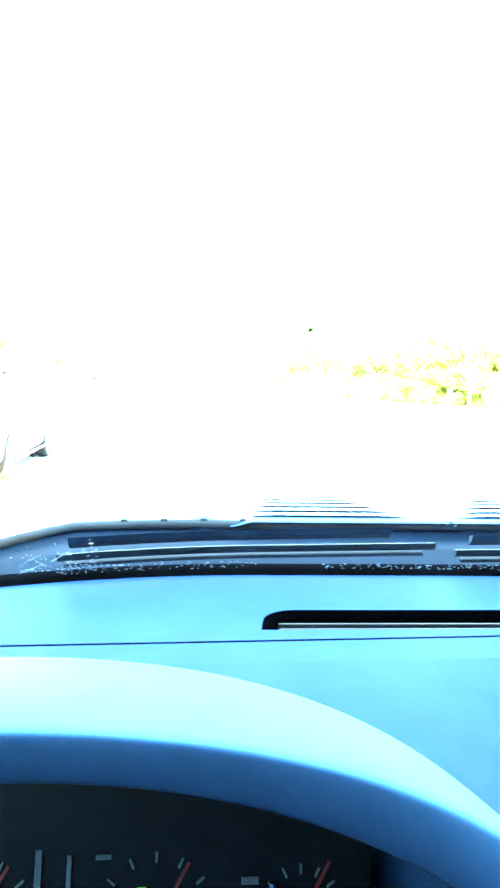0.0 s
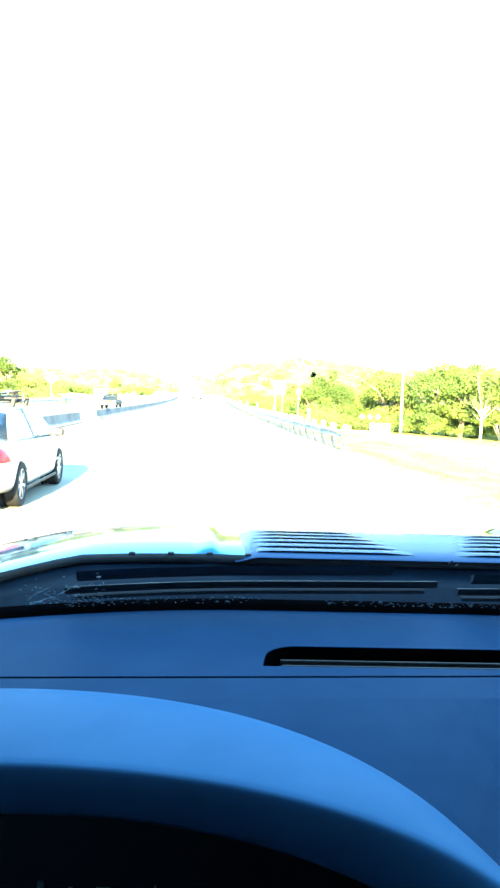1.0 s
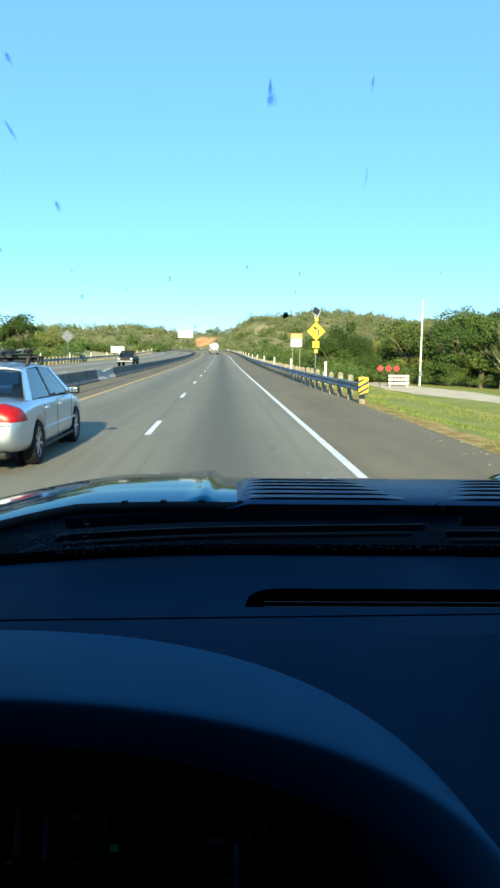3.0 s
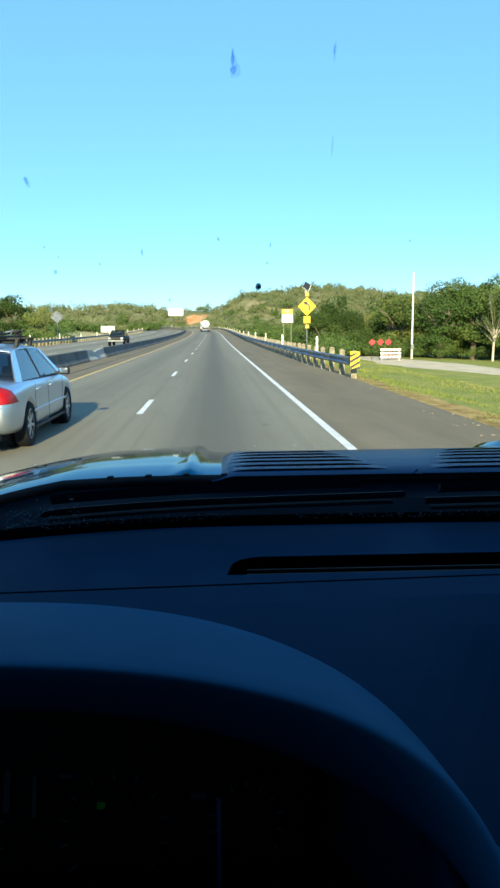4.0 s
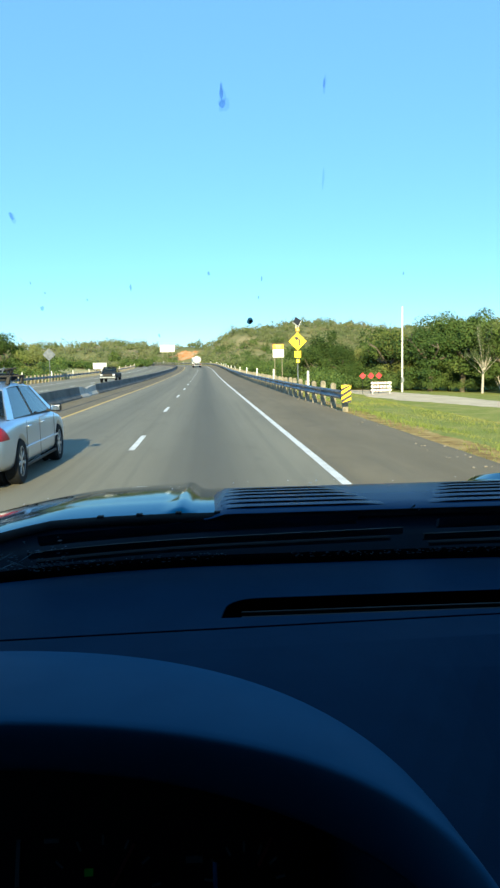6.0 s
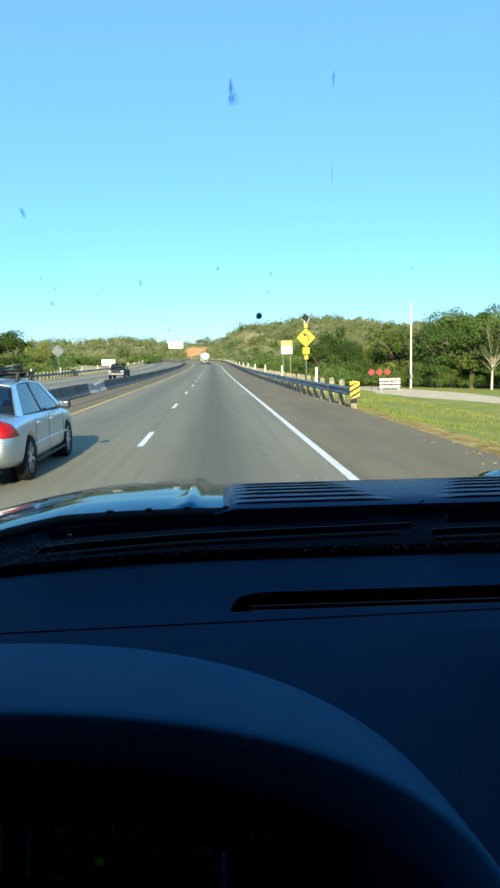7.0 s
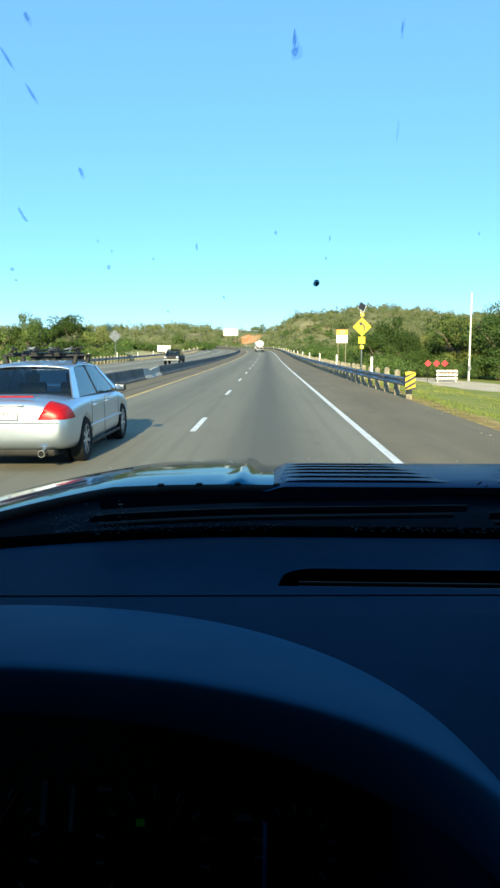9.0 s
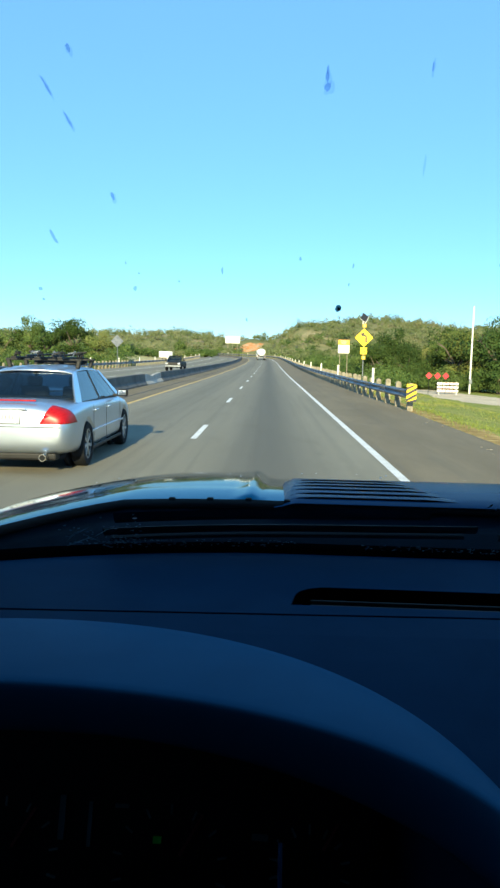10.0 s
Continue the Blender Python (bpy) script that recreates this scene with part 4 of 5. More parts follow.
def build_sedan(m):
    th = thing("sedan", m, "silver four-door sedan with a black roof rack, driving ahead", "car")
    st = [(0.00, 0.70, 0.42, 0.72, 0.80, 0.9), (0.03, 0.80, 0.34, 0.80, 0.90, 0.92), (0.10, 0.86, 0.28, 0.86, 0.985, 0.92), (0.28, 0.89, 0.25, 0.90, 1.00, 0.92), (0.60, 0.905, 0.22, 0.93, 1.005, 0.92), (0.95, 0.91, 0.20, 0.945, 1.00, 0.93),
          (1.4, 0.91, 0.20, 0.94, 0.97, 0.94), (2.2, 0.91, 0.20, 0.925, 0.95, 0.94), (3.0, 0.91, 0.20, 0.91, 0.95, 0.94), (3.5, 0.905, 0.20, 0.90, 0.97, 0.92), (3.8, 0.90, 0.22, 0.88, 0.95, 0.90), (4.2, 0.885, 0.22, 0.82, 0.88, 0.90),
          (4.55, 0.84, 0.22, 0.72, 0.78, 0.88), (4.72, 0.76, 0.24, 0.62, 0.68, 0.88), (4.80, 0.62, 0.30, 0.55, 0.58, 0.9)]
    body = fix_normals(mesh_ob("body", *loft(car_body(st, 2)), SILVER, None, "silver metallic bodywork", smooth=True))
    s = body.modifiers.new("round", "SUBSURF")
    s.levels = s.render_levels = 2
    knives = []
    for y in (1.03, 3.77):
        for sd in (-1, 1):
            bm = bmesh.new()
            rod(bm, (sd * 0.62, y, 0.335), (sd * 1.1, y, 0.335), 0.375, seg=40)
            knives.append(part("knife", bm, RUBBER))
    shell = body.evaluated_get(bpy.context.evaluated_depsgraph_get()).to_mesh()
    skin = bmesh.new()
    skin.from_mesh(shell)
    cut(body, knives)
    body.data.shade_smooth()
    body.parent = th

    def from_skin(name, planes, lift, material, label):
        """A piece of the bodywork's skin, trimmed by planes and set proud."""
        bm = skin.copy()
        for co, no in planes:
            bmesh.ops.bisect_plane(bm, geom=bm.verts[:] + bm.edges[:] + bm.faces[:], plane_co=co, plane_no=no, clear_outer=True)
        bm.normal_update()
        for v in bm.verts:
            v.co += v.normal * lift
        me = bpy.data.meshes.new(name)
        bm.to_mesh(me)
        bm.free()
        me.materials.append(material)
        me.shade_smooth()
        ob = new(name, me)
        ob.parent, ob["label"] = th, label
        s = ob.modifiers.new("thickness", "SOLIDIFY")
        s.thickness, s.offset = 0.012, -1
        return ob
    for y in (1.03, 3.77):
        for sd in (-1, 1):
            build_wheel(th, (sd * 0.80, y, 0.33), 0.33, 0.21, sd)
            bm = bmesh.new()
            rod(bm, (sd * 0.60, y, 0.35), (sd * 0.66, y, 0.35), 0.37, seg=32)
            part("wheel_well", bm, RUBBER, th)
    # greenhouse: glass shell with roof and posts over it
    def side_pt(y, z, out=0.0):
        k = (z - 0.93) / 0.47
        return 0.80 - 0.21 * k + out

    low = [(0.74, 1.0), (0.95, 0.965), (1.6, 0.945), (2.3, 0.935), (3.1, 0.93), (3.62, 0.97)]
    high = [(1.30, 1.375), (1.40, 1.395), (1.75, 1.415), (2.2, 1.42), (2.6, 1.405), (2.85, 1.375)]
    def pane(name, pts, label=""):
        ob = fix_normals(mesh_ob(name, pts, [tuple(range(len(pts)))], CAR_GLASS, th, label))
        s = ob.modifiers.new("thickness", "SOLIDIFY")
        s.thickness = 0.005
        return ob

    # curved rear window and windshield
    for name, (ya, za), (yb, zb), bow in (("rear_window", low[0], high[0], -0.13), ("windshield", low[-1], high[-1], 0.22)):
        rows = []
        for k in range(6):
            t = k / 5
            y, z = ya + (yb - ya) * t, za + (zb - za) * t + 0.05 * t * (1 - t)
            w = side_pt(y, z, -0.02)
            rows.append([(w * q, y + bow * (1 - q * q) * (1 - 0.4 * t), z + 0.02 * (1 - q * q) * t) for q in [-1 + i / 5 for i in range(11)]])
        ob = fix_normals(mesh_ob(name, [p for r in rows for p in r], grid_faces(6, 11), CAR_GLASS, th, "dark tinted glass", smooth=True))
    # roof
    rows = []
    for i, (y, z) in enumerate([(1.24, 1.355)] + high + [(2.92, 1.355)]):
        w = side_pt(y, z)
        bow = (-0.10 if i < 2 else 0.16 if i > 6 else 0)
        rows.append([(w * q * (1.03 if abs(q) == 1 else 1), y + bow * (1 - q * q), z + 0.045 * (1 - q ** 4) - (0.02 if abs(q) == 1 else 0)) for q in (-1, -0.96, -0.85, -0.6, -0.3, 0, 0.3, 0.6, 0.85, 0.96, 1)])
    roof = fix_normals(mesh_ob("roof", [p for r in rows for p in r], grid_faces(8, 11), SILVER, th, "silver roof panel", smooth=True))
    s = roof.modifiers.new("thickness", "SOLIDIFY")
    s.thickness, s.offset = 0.03, -1
    smoothed(roof, 1)
    for sd in (-1, 1):
        def strip_on(name, quads, material, lift=0.006):
            v = [(sd * (side_pt(y, z) + lift), y, z) for y, z in quads]
            ob = mesh_ob(name, v, [tuple(range(len(v)))], material, th)
            fix_normals(ob)
            if ob.data.polygons[0].normal.x * sd < 0:
                ob.data.flip_normals()
            s = ob.modifiers.new("thickness", "SOLIDIFY")
            s.thickness, s.offset = 0.03, -1
            return ob
        strip_on("rear_pillar", [(0.72, 0.95), (1.02, 0.93), (1.16, 1.06), (1.44, 1.38), (1.26, 1.365), (1.02, 1.20)], SILVER)
        strip_on("front_pillar", [(3.48, 0.93), (3.74, 0.93), (2.93, 1.37), (2.80, 1.375)], SILVER)
        strip_on("door_pillar", [(2.16, 0.93), (2.25, 0.93), (2.17, 1.39), (2.09, 1.39)], BLACK_PLASTIC, 0.002)
        strip_on("window_trim", [(1.06, 0.925), (3.52, 0.91), (3.52, 0.935), (1.08, 0.95)], BLACK_PLASTIC, 0.012)
        strip_on("rear_door_window", [(1.02, 0.94), (2.17, 0.935), (2.10, 1.375), (1.43, 1.365), (1.16, 1.07)], CAR_GLASS, -0.004)
        strip_on("front_door_window", [(2.24, 0.935), (3.50, 0.93), (2.82, 1.36), (2.16, 1.385)], CAR_GLASS, -0.004)
        # seams, handles, rubbing strip, mirror
        for y, lean in ((1.36, 0.02), (2.22, 0.0), (3.32, 0.02)):
            boxed("door_seam", (0.004, 0.005, 0.58), (sd * 0.9075, y, 0.60), BLACK_PLASTIC, th, 0)
        boxed("rub_strip", (0.016, 2.3, 0.035), (sd * 0.912, 2.4, 0.50), SILVER, th, 0.006)
        boxed("sill", (0.03, 2.2, 0.05), (sd * 0.885, 2.4, 0.235), BLACK_PLASTIC, th, 0.01)
        for y in (1.52, 2.42):
            boxed("door_handle", (0.035, 0.20, 0.028), (sd * 0.915, y, 0.80), SILVER, th, 0.01)
        mirror = boxed("door_mirror", (0.20, 0.10, 0.13), (sd * 1.0, 3.12, 0.985), BLACK_PLASTIC, th, 0.035, "dark door mirror with a bright glass")
        boxed("mirror_glass", (0.15, 0.006, 0.085), (sd * 1.0, 3.068, 0.985), CHROME, mirror, 0.002, turn=Matrix.Rotation(radians(9), 4, "X"))
        boxed("mirror_stalk", (0.12, 0.06, 0.04), (sd * 0.88, 3.13, 0.945), BLACK_PLASTIC, mirror, 0.01)
        # tail lamp, wrapped round the corner
        from_skin("tail_lamp", [((sd * 0.47, 0, 0.70), (-sd * 0.86, 0, 0.5)), ((0, 0, 0.70), (0, 0, -1)), ((0, 0, 0.935), (0, 0, 1)), ((0, 0.20, 0.94), (0, 0.7, 0.72)), ((0, 0.55, 0), (0, 1, 0)), ((sd * 0.3, 0, 0), (-sd, 0, 0))], 0.006, TAIL_RED, "red tail lamp")
        boxed("head_lamp", (0.42, 0.16, 0.13), (sd * 0.58, 4.58, 0.64), CLEAR_LENS, th, 0.04, turn=Matrix.Rotation(radians(-20 * sd), 4, "Z"))
        # exhaust
        bm = bmesh.new()
        rod(bm, (sd * 0.52, -0.05, 0.25), (sd * 0.52, 0.3, 0.25), 0.05, seg=18)
        pipe = part("exhaust_tip", bm, CHROME, th, "chrome exhaust tip")
        bm = bmesh.new()
        rod(bm, (sd * 0.52, -0.054, 0.25), (sd * 0.52, -0.046, 0.25), 0.04, seg=18)
        part("exhaust_mouth", bm, RUBBER, pipe)
    boxed("rear_valance", (1.35, 0.22, 0.10), (0, 0.20, 0.245), BLACK_PLASTIC, th, 0.03)
    boxed("underbody", (1.3, 4.0, 0.06), (0, 2.4, 0.20), RUBBER, th, 0.01)
    boxed("bumper_seam", (1.52, 0.01, 0.008), (0, -0.002, 0.655), BLACK_PLASTIC, th, 0)
    boxed("brake_lamp", (0.80, 0.03, 0.024), (0, 0.10, 1.005), TAIL_RED, th, 0.008, "thin red high brake lamp")
    plate = boxed("number_plate", (0.31, 0.012, 0.16), (0, 0.0, 0.79), WHITE_PAINT, th, 0.006, "white number plate", Matrix.Rotation(radians(-10), 4, "X"))
    boxed("plate_frame", (0.40, 0.010, 0.20), (0, 0.004, 0.79), GALVANISED, plate, 0.008, turn=Matrix.Rotation(radians(-10), 4, "X"))
    for k in range(5):
        boxed("plate_bar", (0.03, 0.004, 0.06), (-0.10 + 0.05 * k, -0.008, 0.785), GREY_PRINT, plate, 0, turn=Matrix.Rotation(radians(-10), 4, "X"))
    for x in (-0.26, 0.26):
        boxed("trunk_badge", (0.10, 0.008, 0.02), (x, 0.022, 0.87), CHROME, th, 0.003)
    boxed("plate_garnish", (0.55, 0.016, 0.02), (0, 0.012, 0.895), SILVER, th, 0.006)
    # seats seen through the glass
    for x, y in ((-0.36, 2.35), (0.36, 2.35)):
        boxed("seat_back", (0.48, 0.14, 0.62), (x, y, 0.80), CABIN_FABRIC, th, 0.05)
        boxed("headrest", (0.26, 0.09, 0.17), (x, y - 0.02, 1.19), CABIN_FABRIC, th, 0.04)
    boxed("rear_seat", (1.3, 0.16, 0.5), (0, 1.25, 0.76), CABIN_FABRIC, th, 0.05)
    boxed("parcel_shelf", (1.3, 0.5, 0.03), (0, 1.0, 0.955), CABIN_FABRIC, th, 0.01)
    boxed("dash", (1.4, 0.4, 0.2), (0, 3.2, 0.84), BLACK_PLASTIC, th, 0.04)
    # roof rack with cycle carriers
    rack = thing("roof_rack", m, "black roof rack with cycle carriers on the silver sedan", "roof rack")
    for y in (1.72, 2.52):
        bar = boxed("crossbar", (1.26, 0.05, 0.032), (0, y, 1.545), BLACK_PLASTIC, rack, 0.01)
        for sd in (-1, 1):
            boxed("foot", (0.06, 0.09, 0.13), (sd * 0.57, y, 1.48), BLACK_PLASTIC, rack, 0.012, turn=Matrix.Rotation(radians(sd * 14), 4, "Y"))
    for x in (-0.38, 0.0, 0.36):
        boxed("tray", (0.09, 1.35, 0.03), (x, 2.05, 1.575), BLACK_PLASTIC, rack, 0.01)
        boxed("clamp", (0.10, 0.12, 0.09), (x + 0.03, 2.5, 1.63), BLACK_PLASTIC, rack, 0.02, turn=Matrix.Rotation(radians(25), 4, "Z"))
        for y in (1.55, 2.3):
            bm = bmesh.new()
            rod(bm, (x - 0.05, y, 1.59), (x - 0.02, y + 0.06, 1.68), 0.012)
            rod(bm, (x + 0.05, y, 1.59), (x + 0.03, y - 0.04, 1.66), 0.012)
            rod(bm, (x - 0.04, y + 0.02, 1.665), (x + 0.05, y - 0.02, 1.65), 0.009)
            part("wheel_holder", bm, BLACK_PLASTIC if y < 2 else GALVANISED, rack)
    rngr = random.Random(3)
    for k in range(9):
        x, y = rngr.uniform(-0.5, 0.5), rngr.uniform(1.6, 2.6)
        bm = bmesh.new()
        top = Vector((x + rngr.uniform(-0.08, 0.08), y + rngr.uniform(-0.1, 0.1), 1.62 + rngr.uniform(0.0, 0.06)))
        rod(bm, (x, y, 1.57), top, 0.012, 0.009, 8)
        rod(bm, top - Vector((0.05, 0, 0.01)), top + Vector((0.06, 0.02, 0.012)), 0.016, 0.014, 8)
        part("skewer", bm, BLACK_PLASTIC if k % 3 else GALVANISED, rack)
    for x in (-0.22, 0.2):
        bm = bmesh.new()
        rod(bm, (x, 1.5, 1.60), (x + 0.1, 2.7, 1.63), 0.018, 0.014, 8)
        part("frame_arm", bm, BLACK_PLASTIC, rack)
    boxed("fairing", (0.95, 0.03, 0.13), (0, 2.66, 1.52), BLACK_PLASTIC, rack, 0.01, turn=Matrix.Rotation(radians(-35), 4, "X"))
    return th


sedan = build_sedan(pose(-3.92, 9.55, 0.0, 0, 0, 1.4) @ Matrix.Diagonal((1, 1, 1.055, 1)))


def build_pickup(m):
    th = thing("oncoming_pickup", m, "black pickup truck with a grey bumper, oncoming lanes", "truck")
    st = [(0.0, 0.85, 0.5, 0.95, 1.0, 0.95), (0.1, 0.93, 0.42, 1.02, 1.06, 0.95), (1.2, 0.97, 0.40, 1.08, 1.14, 0.95), (1.4, 0.97, 0.4, 1.1, 1.16, 0.96), (3.2, 0.97, 0.4, 1.1, 1.14, 0.96), (5.3, 0.96, 0.45, 1.08, 1.1, 0.96), (5.4, 0.94, 0.5, 1.05, 1.08, 0.96)]
    body = smoothed(fix_normals(mesh_ob("body", *loft(car_body(st, 2)), BLACK_PLASTIC, th, "black painted bodywork")), 1)
    rings = [[(sx * w, y, z) for sx in (-1, 1)] for y, z, w in ((1.35, 1.1, 0.86), (2.0, 1.72, 0.72), (3.2, 1.74, 0.72), (3.5, 1.1, 0.86))]
    fix_normals(mesh_ob("cab", [p for r in rings for p in r], [(0, 1, 3, 2), (2, 3, 5, 4), (4, 5, 7, 6), (0, 2, 4, 6), (1, 7, 5, 3)], CAR_GLASS, th, "tinted cab glass"))
    boxed("cab_roof", (1.42, 1.25, 0.06), (0, 2.6, 1.755), BLACK_PLASTIC, th, 0.03)
    boxed("bumper", (1.85, 0.18, 0.20), (0, -0.02, 0.58), GALVANISED, th, 0.05)
    boxed("grille", (1.0, 0.06, 0.28), (0, -0.01, 0.86), BLACK_PLASTIC, th, 0.03)
    for sd in (-1, 1):
        boxed("head_lamp", (0.3, 0.08, 0.2), (sd * 0.7, -0.01, 0.87), CLEAR_LENS, th, 0.03)
        boxed("door_mirror", (0.22, 0.1, 0.2), (sd * 1.07, 1.75, 1.25), BLACK_PLASTIC, th, 0.03)
        for y in (1.0, 4.4):
            build_wheel(th, (sd * 0.84, y, 0.39), 0.39, 0.26, sd)
    return th


build_pickup(pose(road_x(82) - 11.0, 80, road_z(80), 0, 0, 1))


def build_tanker(m):
    th = thing("tanker_truck", m, "white tanker truck seen from behind far ahead", "truck")
    rings = []
    for y, k in ((0.0, 0.3), (0.02, 0.8), (0.25, 0.97), (0.6, 1.0), (8.4, 1.0), (8.7, 0.9), (8.8, 0.4)):
        rings.append([(1.2 * k * math.cos(a), y, 2.25 + 1.05 * k * math.sin(a)) for a in [2 * math.pi * i / 28 for i in range(28)]])
    fix_normals(mesh_ob("tank", *loft(rings), WHITE_PAINT, th, "white rounded tank", smooth=True))
    boxed("frame", (0.9, 9.4, 0.22), (0, 4.4, 1.02), BLACK_PLASTIC, th, 0.02)
    boxed("rear_bumper", (2.4, 0.12, 0.22), (0, -0.2, 0.62), GALVANISED, th, 0.02)
    boxed("mudguard", (2.45, 2.6, 0.06), (0, 1.4, 1.12), WHITE_PAINT, th, 0.02)
    boxed("cab", (2.3, 2.0, 2.2), (0, 10.2, 1.9), WHITE_PAINT, th, 0.15)
    for sd in (-1, 1):
        boxed("tail_lamp", (0.22, 0.05, 0.14), (sd * 0.95, -0.27, 0.9), TAIL_RED, th, 0.02)
        for y in (0.8, 2.1, 8.0, 10.4):
            build_wheel(th, (sd * 1.02, y, 0.5), 0.5, 0.32, sd)
    bm = bmesh.new()
    for z in np.linspace(1.2, 3.2, 8):
        box(bm, (0.4, 0.03, 0.03), (0.3, -0.08, z))
    for x in (0.1, 0.5):
        box(bm, (0.03, 0.03, 2.1), (x, -0.08, 2.2))
    part("ladder", bm, GALVANISED, th)
    return th


build_tanker(pose(road_x(205) - 1.4, 205, road_z(205), 0, 0, 4))


def build_trailer(m):
    th = thing("box_trailer", m, "white box trailer far off beside the oncoming road", "trailer")
    boxed("box", (2.2, 3.6, 1.9), (0, 2.0, 1.7), WHITE_PAINT, th, 0.05)
    boxed("skirt", (2.0, 3.4, 0.3), (0, 2.0, 0.65), BLACK_PLASTIC, th, 0.03)
    for sd in (-1, 1):
        for y in (0.9, 2.9):
            build_wheel(th, (sd * 0.9, y, 0.45), 0.45, 0.28, sd)


ty = 215
build_trailer(pose(-35.5, ty, ground_z(-35.5, ty), 0, 0, 60))


# ---- signs ----
def build_curve_sign(m):
    th = thing("curve_warning_sign", m, "yellow left-curve warning sign with advisory plate, beacons and solar panel", "sign")
    rodded("pole", (0, 0, -0.1), (0, 0, 5.9), 0.055, GALVANISED, th, seg=14)
    bm = bmesh.new()
    rod(bm, (0, 0, 0), (0, 0, 0.28), 0.17, 0.12, 16)
    rod(bm, (0, 0, 0.26), (0, 0, 0.40), 0.10, 0.08, 16)
    part("pole_base", bm, GALVANISED, th)
    d = 0.86
    c = 4.15
    front = pose(0, -0.075, c)
    plate = prism("diamond_panel", [(0, -d), (d, 0), (0, d), (-d, 0)], 0.012, front, SIGN_YELLOW, th, "yellow diamond panel with black curved arrow")
    # arrow: shaft that bends to the left, and its head
    mid = [(0.20, -0.42), (0.20, 0.02)] + [(0.20 - 0.36 * (1 - math.cos(radians(a))), 0.02 + 0.24 * math.sin(radians(a))) for a in range(15, 80, 12)]
    left, right = [], []
    for i, p in enumerate(mid):
        a, b = Vector(mid[max(0, i - 1)]), Vector(mid[min(len(mid) - 1, i + 1)])
        nrm = Vector((-(b - a).y, (b - a).x)).normalized() * 0.075
        left.append((p[0] + nrm.x, p[1] + nrm.y))
        right.append((p[0] - nrm.x, p[1] - nrm.y))
    up = Matrix.Translation((0, -0.006, 0))
    for i in range(len(mid) - 1):
        prism("arrow_shaft", [right[i], right[i + 1], left[i + 1], left[i]], 0.004, front @ up, BLACK_SHEET, plate)
    prism("arrow_head", [(-0.10, 0.02), (0.06, 0.46), (-0.36, 0.40)], 0.004, front @ up, BLACK_SHEET, plate)
    adv = prism("advisory_plate", [(-0.31, 0), (0.31, 0), (0.31, 0.62), (-0.31, 0.62)], 0.012, pose(0, -0.075, 2.62), SIGN_YELLOW, th, "yellow advisory speed plate reading 65")
    txt = bpy.data.curves.new("numerals", "FONT")
    txt.body, txt.size, txt.align_x, txt.extrude = "65", 0.42, "CENTER", 0.002
    tob = new("numerals", txt)
    tob.data.materials.append(BLACK_SHEET)
    dg = bpy.context.evaluated_depsgraph_get()
    me = bpy.data.meshes.new_from_object(tob.evaluated_get(dg))
    bpy.data.objects.remove(tob)
    tob = new("numerals", me)
    tob.parent, tob.matrix_basis = adv, pose(0, -0.083, 2.86, 90, 0, 0)
    for k in range(3):
        boxed("caption_bar", (0.08, 0.003, 0.07), (-0.12 + 0.12 * k, -0.078, 2.73), BLACK_SHEET, adv, 0)
    for z in (5.25, 2.30):
        housing = boxed("beacon", (0.34, 0.16, 0.34), (0, -0.10, z), SIGN_YELLOW, th, 0.03, "yellow flashing beacon with amber lens")
        bm = bmesh.new()
        rod(bm, (0, -0.20, z), (0, -0.18, z), 0.125, seg=24)
        part("lens", bm, surface("amber_lens", (0.85, 0.55, 0.2), (0.9, 0.65, 0.3), 20, 0.2), housing)
        bm = bmesh.new()
        rings = [[(0.14 * math.cos(a), y, z + 0.14 * math.sin(a)) for a in [math.radians(t) for t in range(-10, 191, 20)]] for y in (-0.18, -0.34)]
        v, f = loft(rings, closed=False)
        vis = mesh_ob("visor", v, f, SIGN_YELLOW, housing)
        vis.modifiers.new("thickness", "SOLIDIFY").thickness = 0.006
    sol = boxed("solar_panel", (0.62, 0.9, 0.04), (0.0, 0.05, 6.0), BLACK_SHEET, th, 0.008, "tilted dark solar panel in a pale frame", Matrix.Rotation(radians(32), 4, "Y") @ Matrix.Rotation(radians(48), 4, "X"))
    boxed("panel_frame", (0.66, 0.94, 0.03), (0.012, 0.06, 5.975), WHITE_PAINT, sol, 0.006, turn=Matrix.Rotation(radians(32), 4, "Y") @ Matrix.Rotation(radians(48), 4, "X"))
    boxed("battery_box", (0.3, 0.22, 0.4), (0.0, 0.14, 5.6), WHITE_PAINT, th, 0.02)


build_curve_sign(pose(7.25, 66, ground_z(7.25, 66), 0, 0, 4))


def build_notice_sign(m):
    th = thing("roadside_notice_sign", m, "white notice sign with an orange upper part on two posts", "sign")
    for x in (-0.5, 0.5):
        boxed("post", (0.09, 0.09, 5.2), (x, 0.0, 2.1), WEATHERED_WOOD, th, 0.01)
    panel = boxed("panel", (1.5, 0.03, 1.75), (0, -0.065, 3.85), WHITE_PAINT, th, 0.008, "white panel")
    boxed("orange_panel", (1.5, 0.012, 0.68), (0, -0.088, 4.385), SIGN_ORANGE, panel, 0.003, "orange upper panel")
    for k in range(3):
        boxed("text_bar", (0.9 - 0.15 * k, 0.004, 0.07), (0, -0.098, 4.58 - 0.17 * k), surface("pale_lettering", (0.85, 0.6, 0.3), (0.9, 0.68, 0.4), 9, 0.6), panel, 0)


build_notice_sign(pose(7.7, 94, ground_z(7.7, 94), 0, 0, 6))


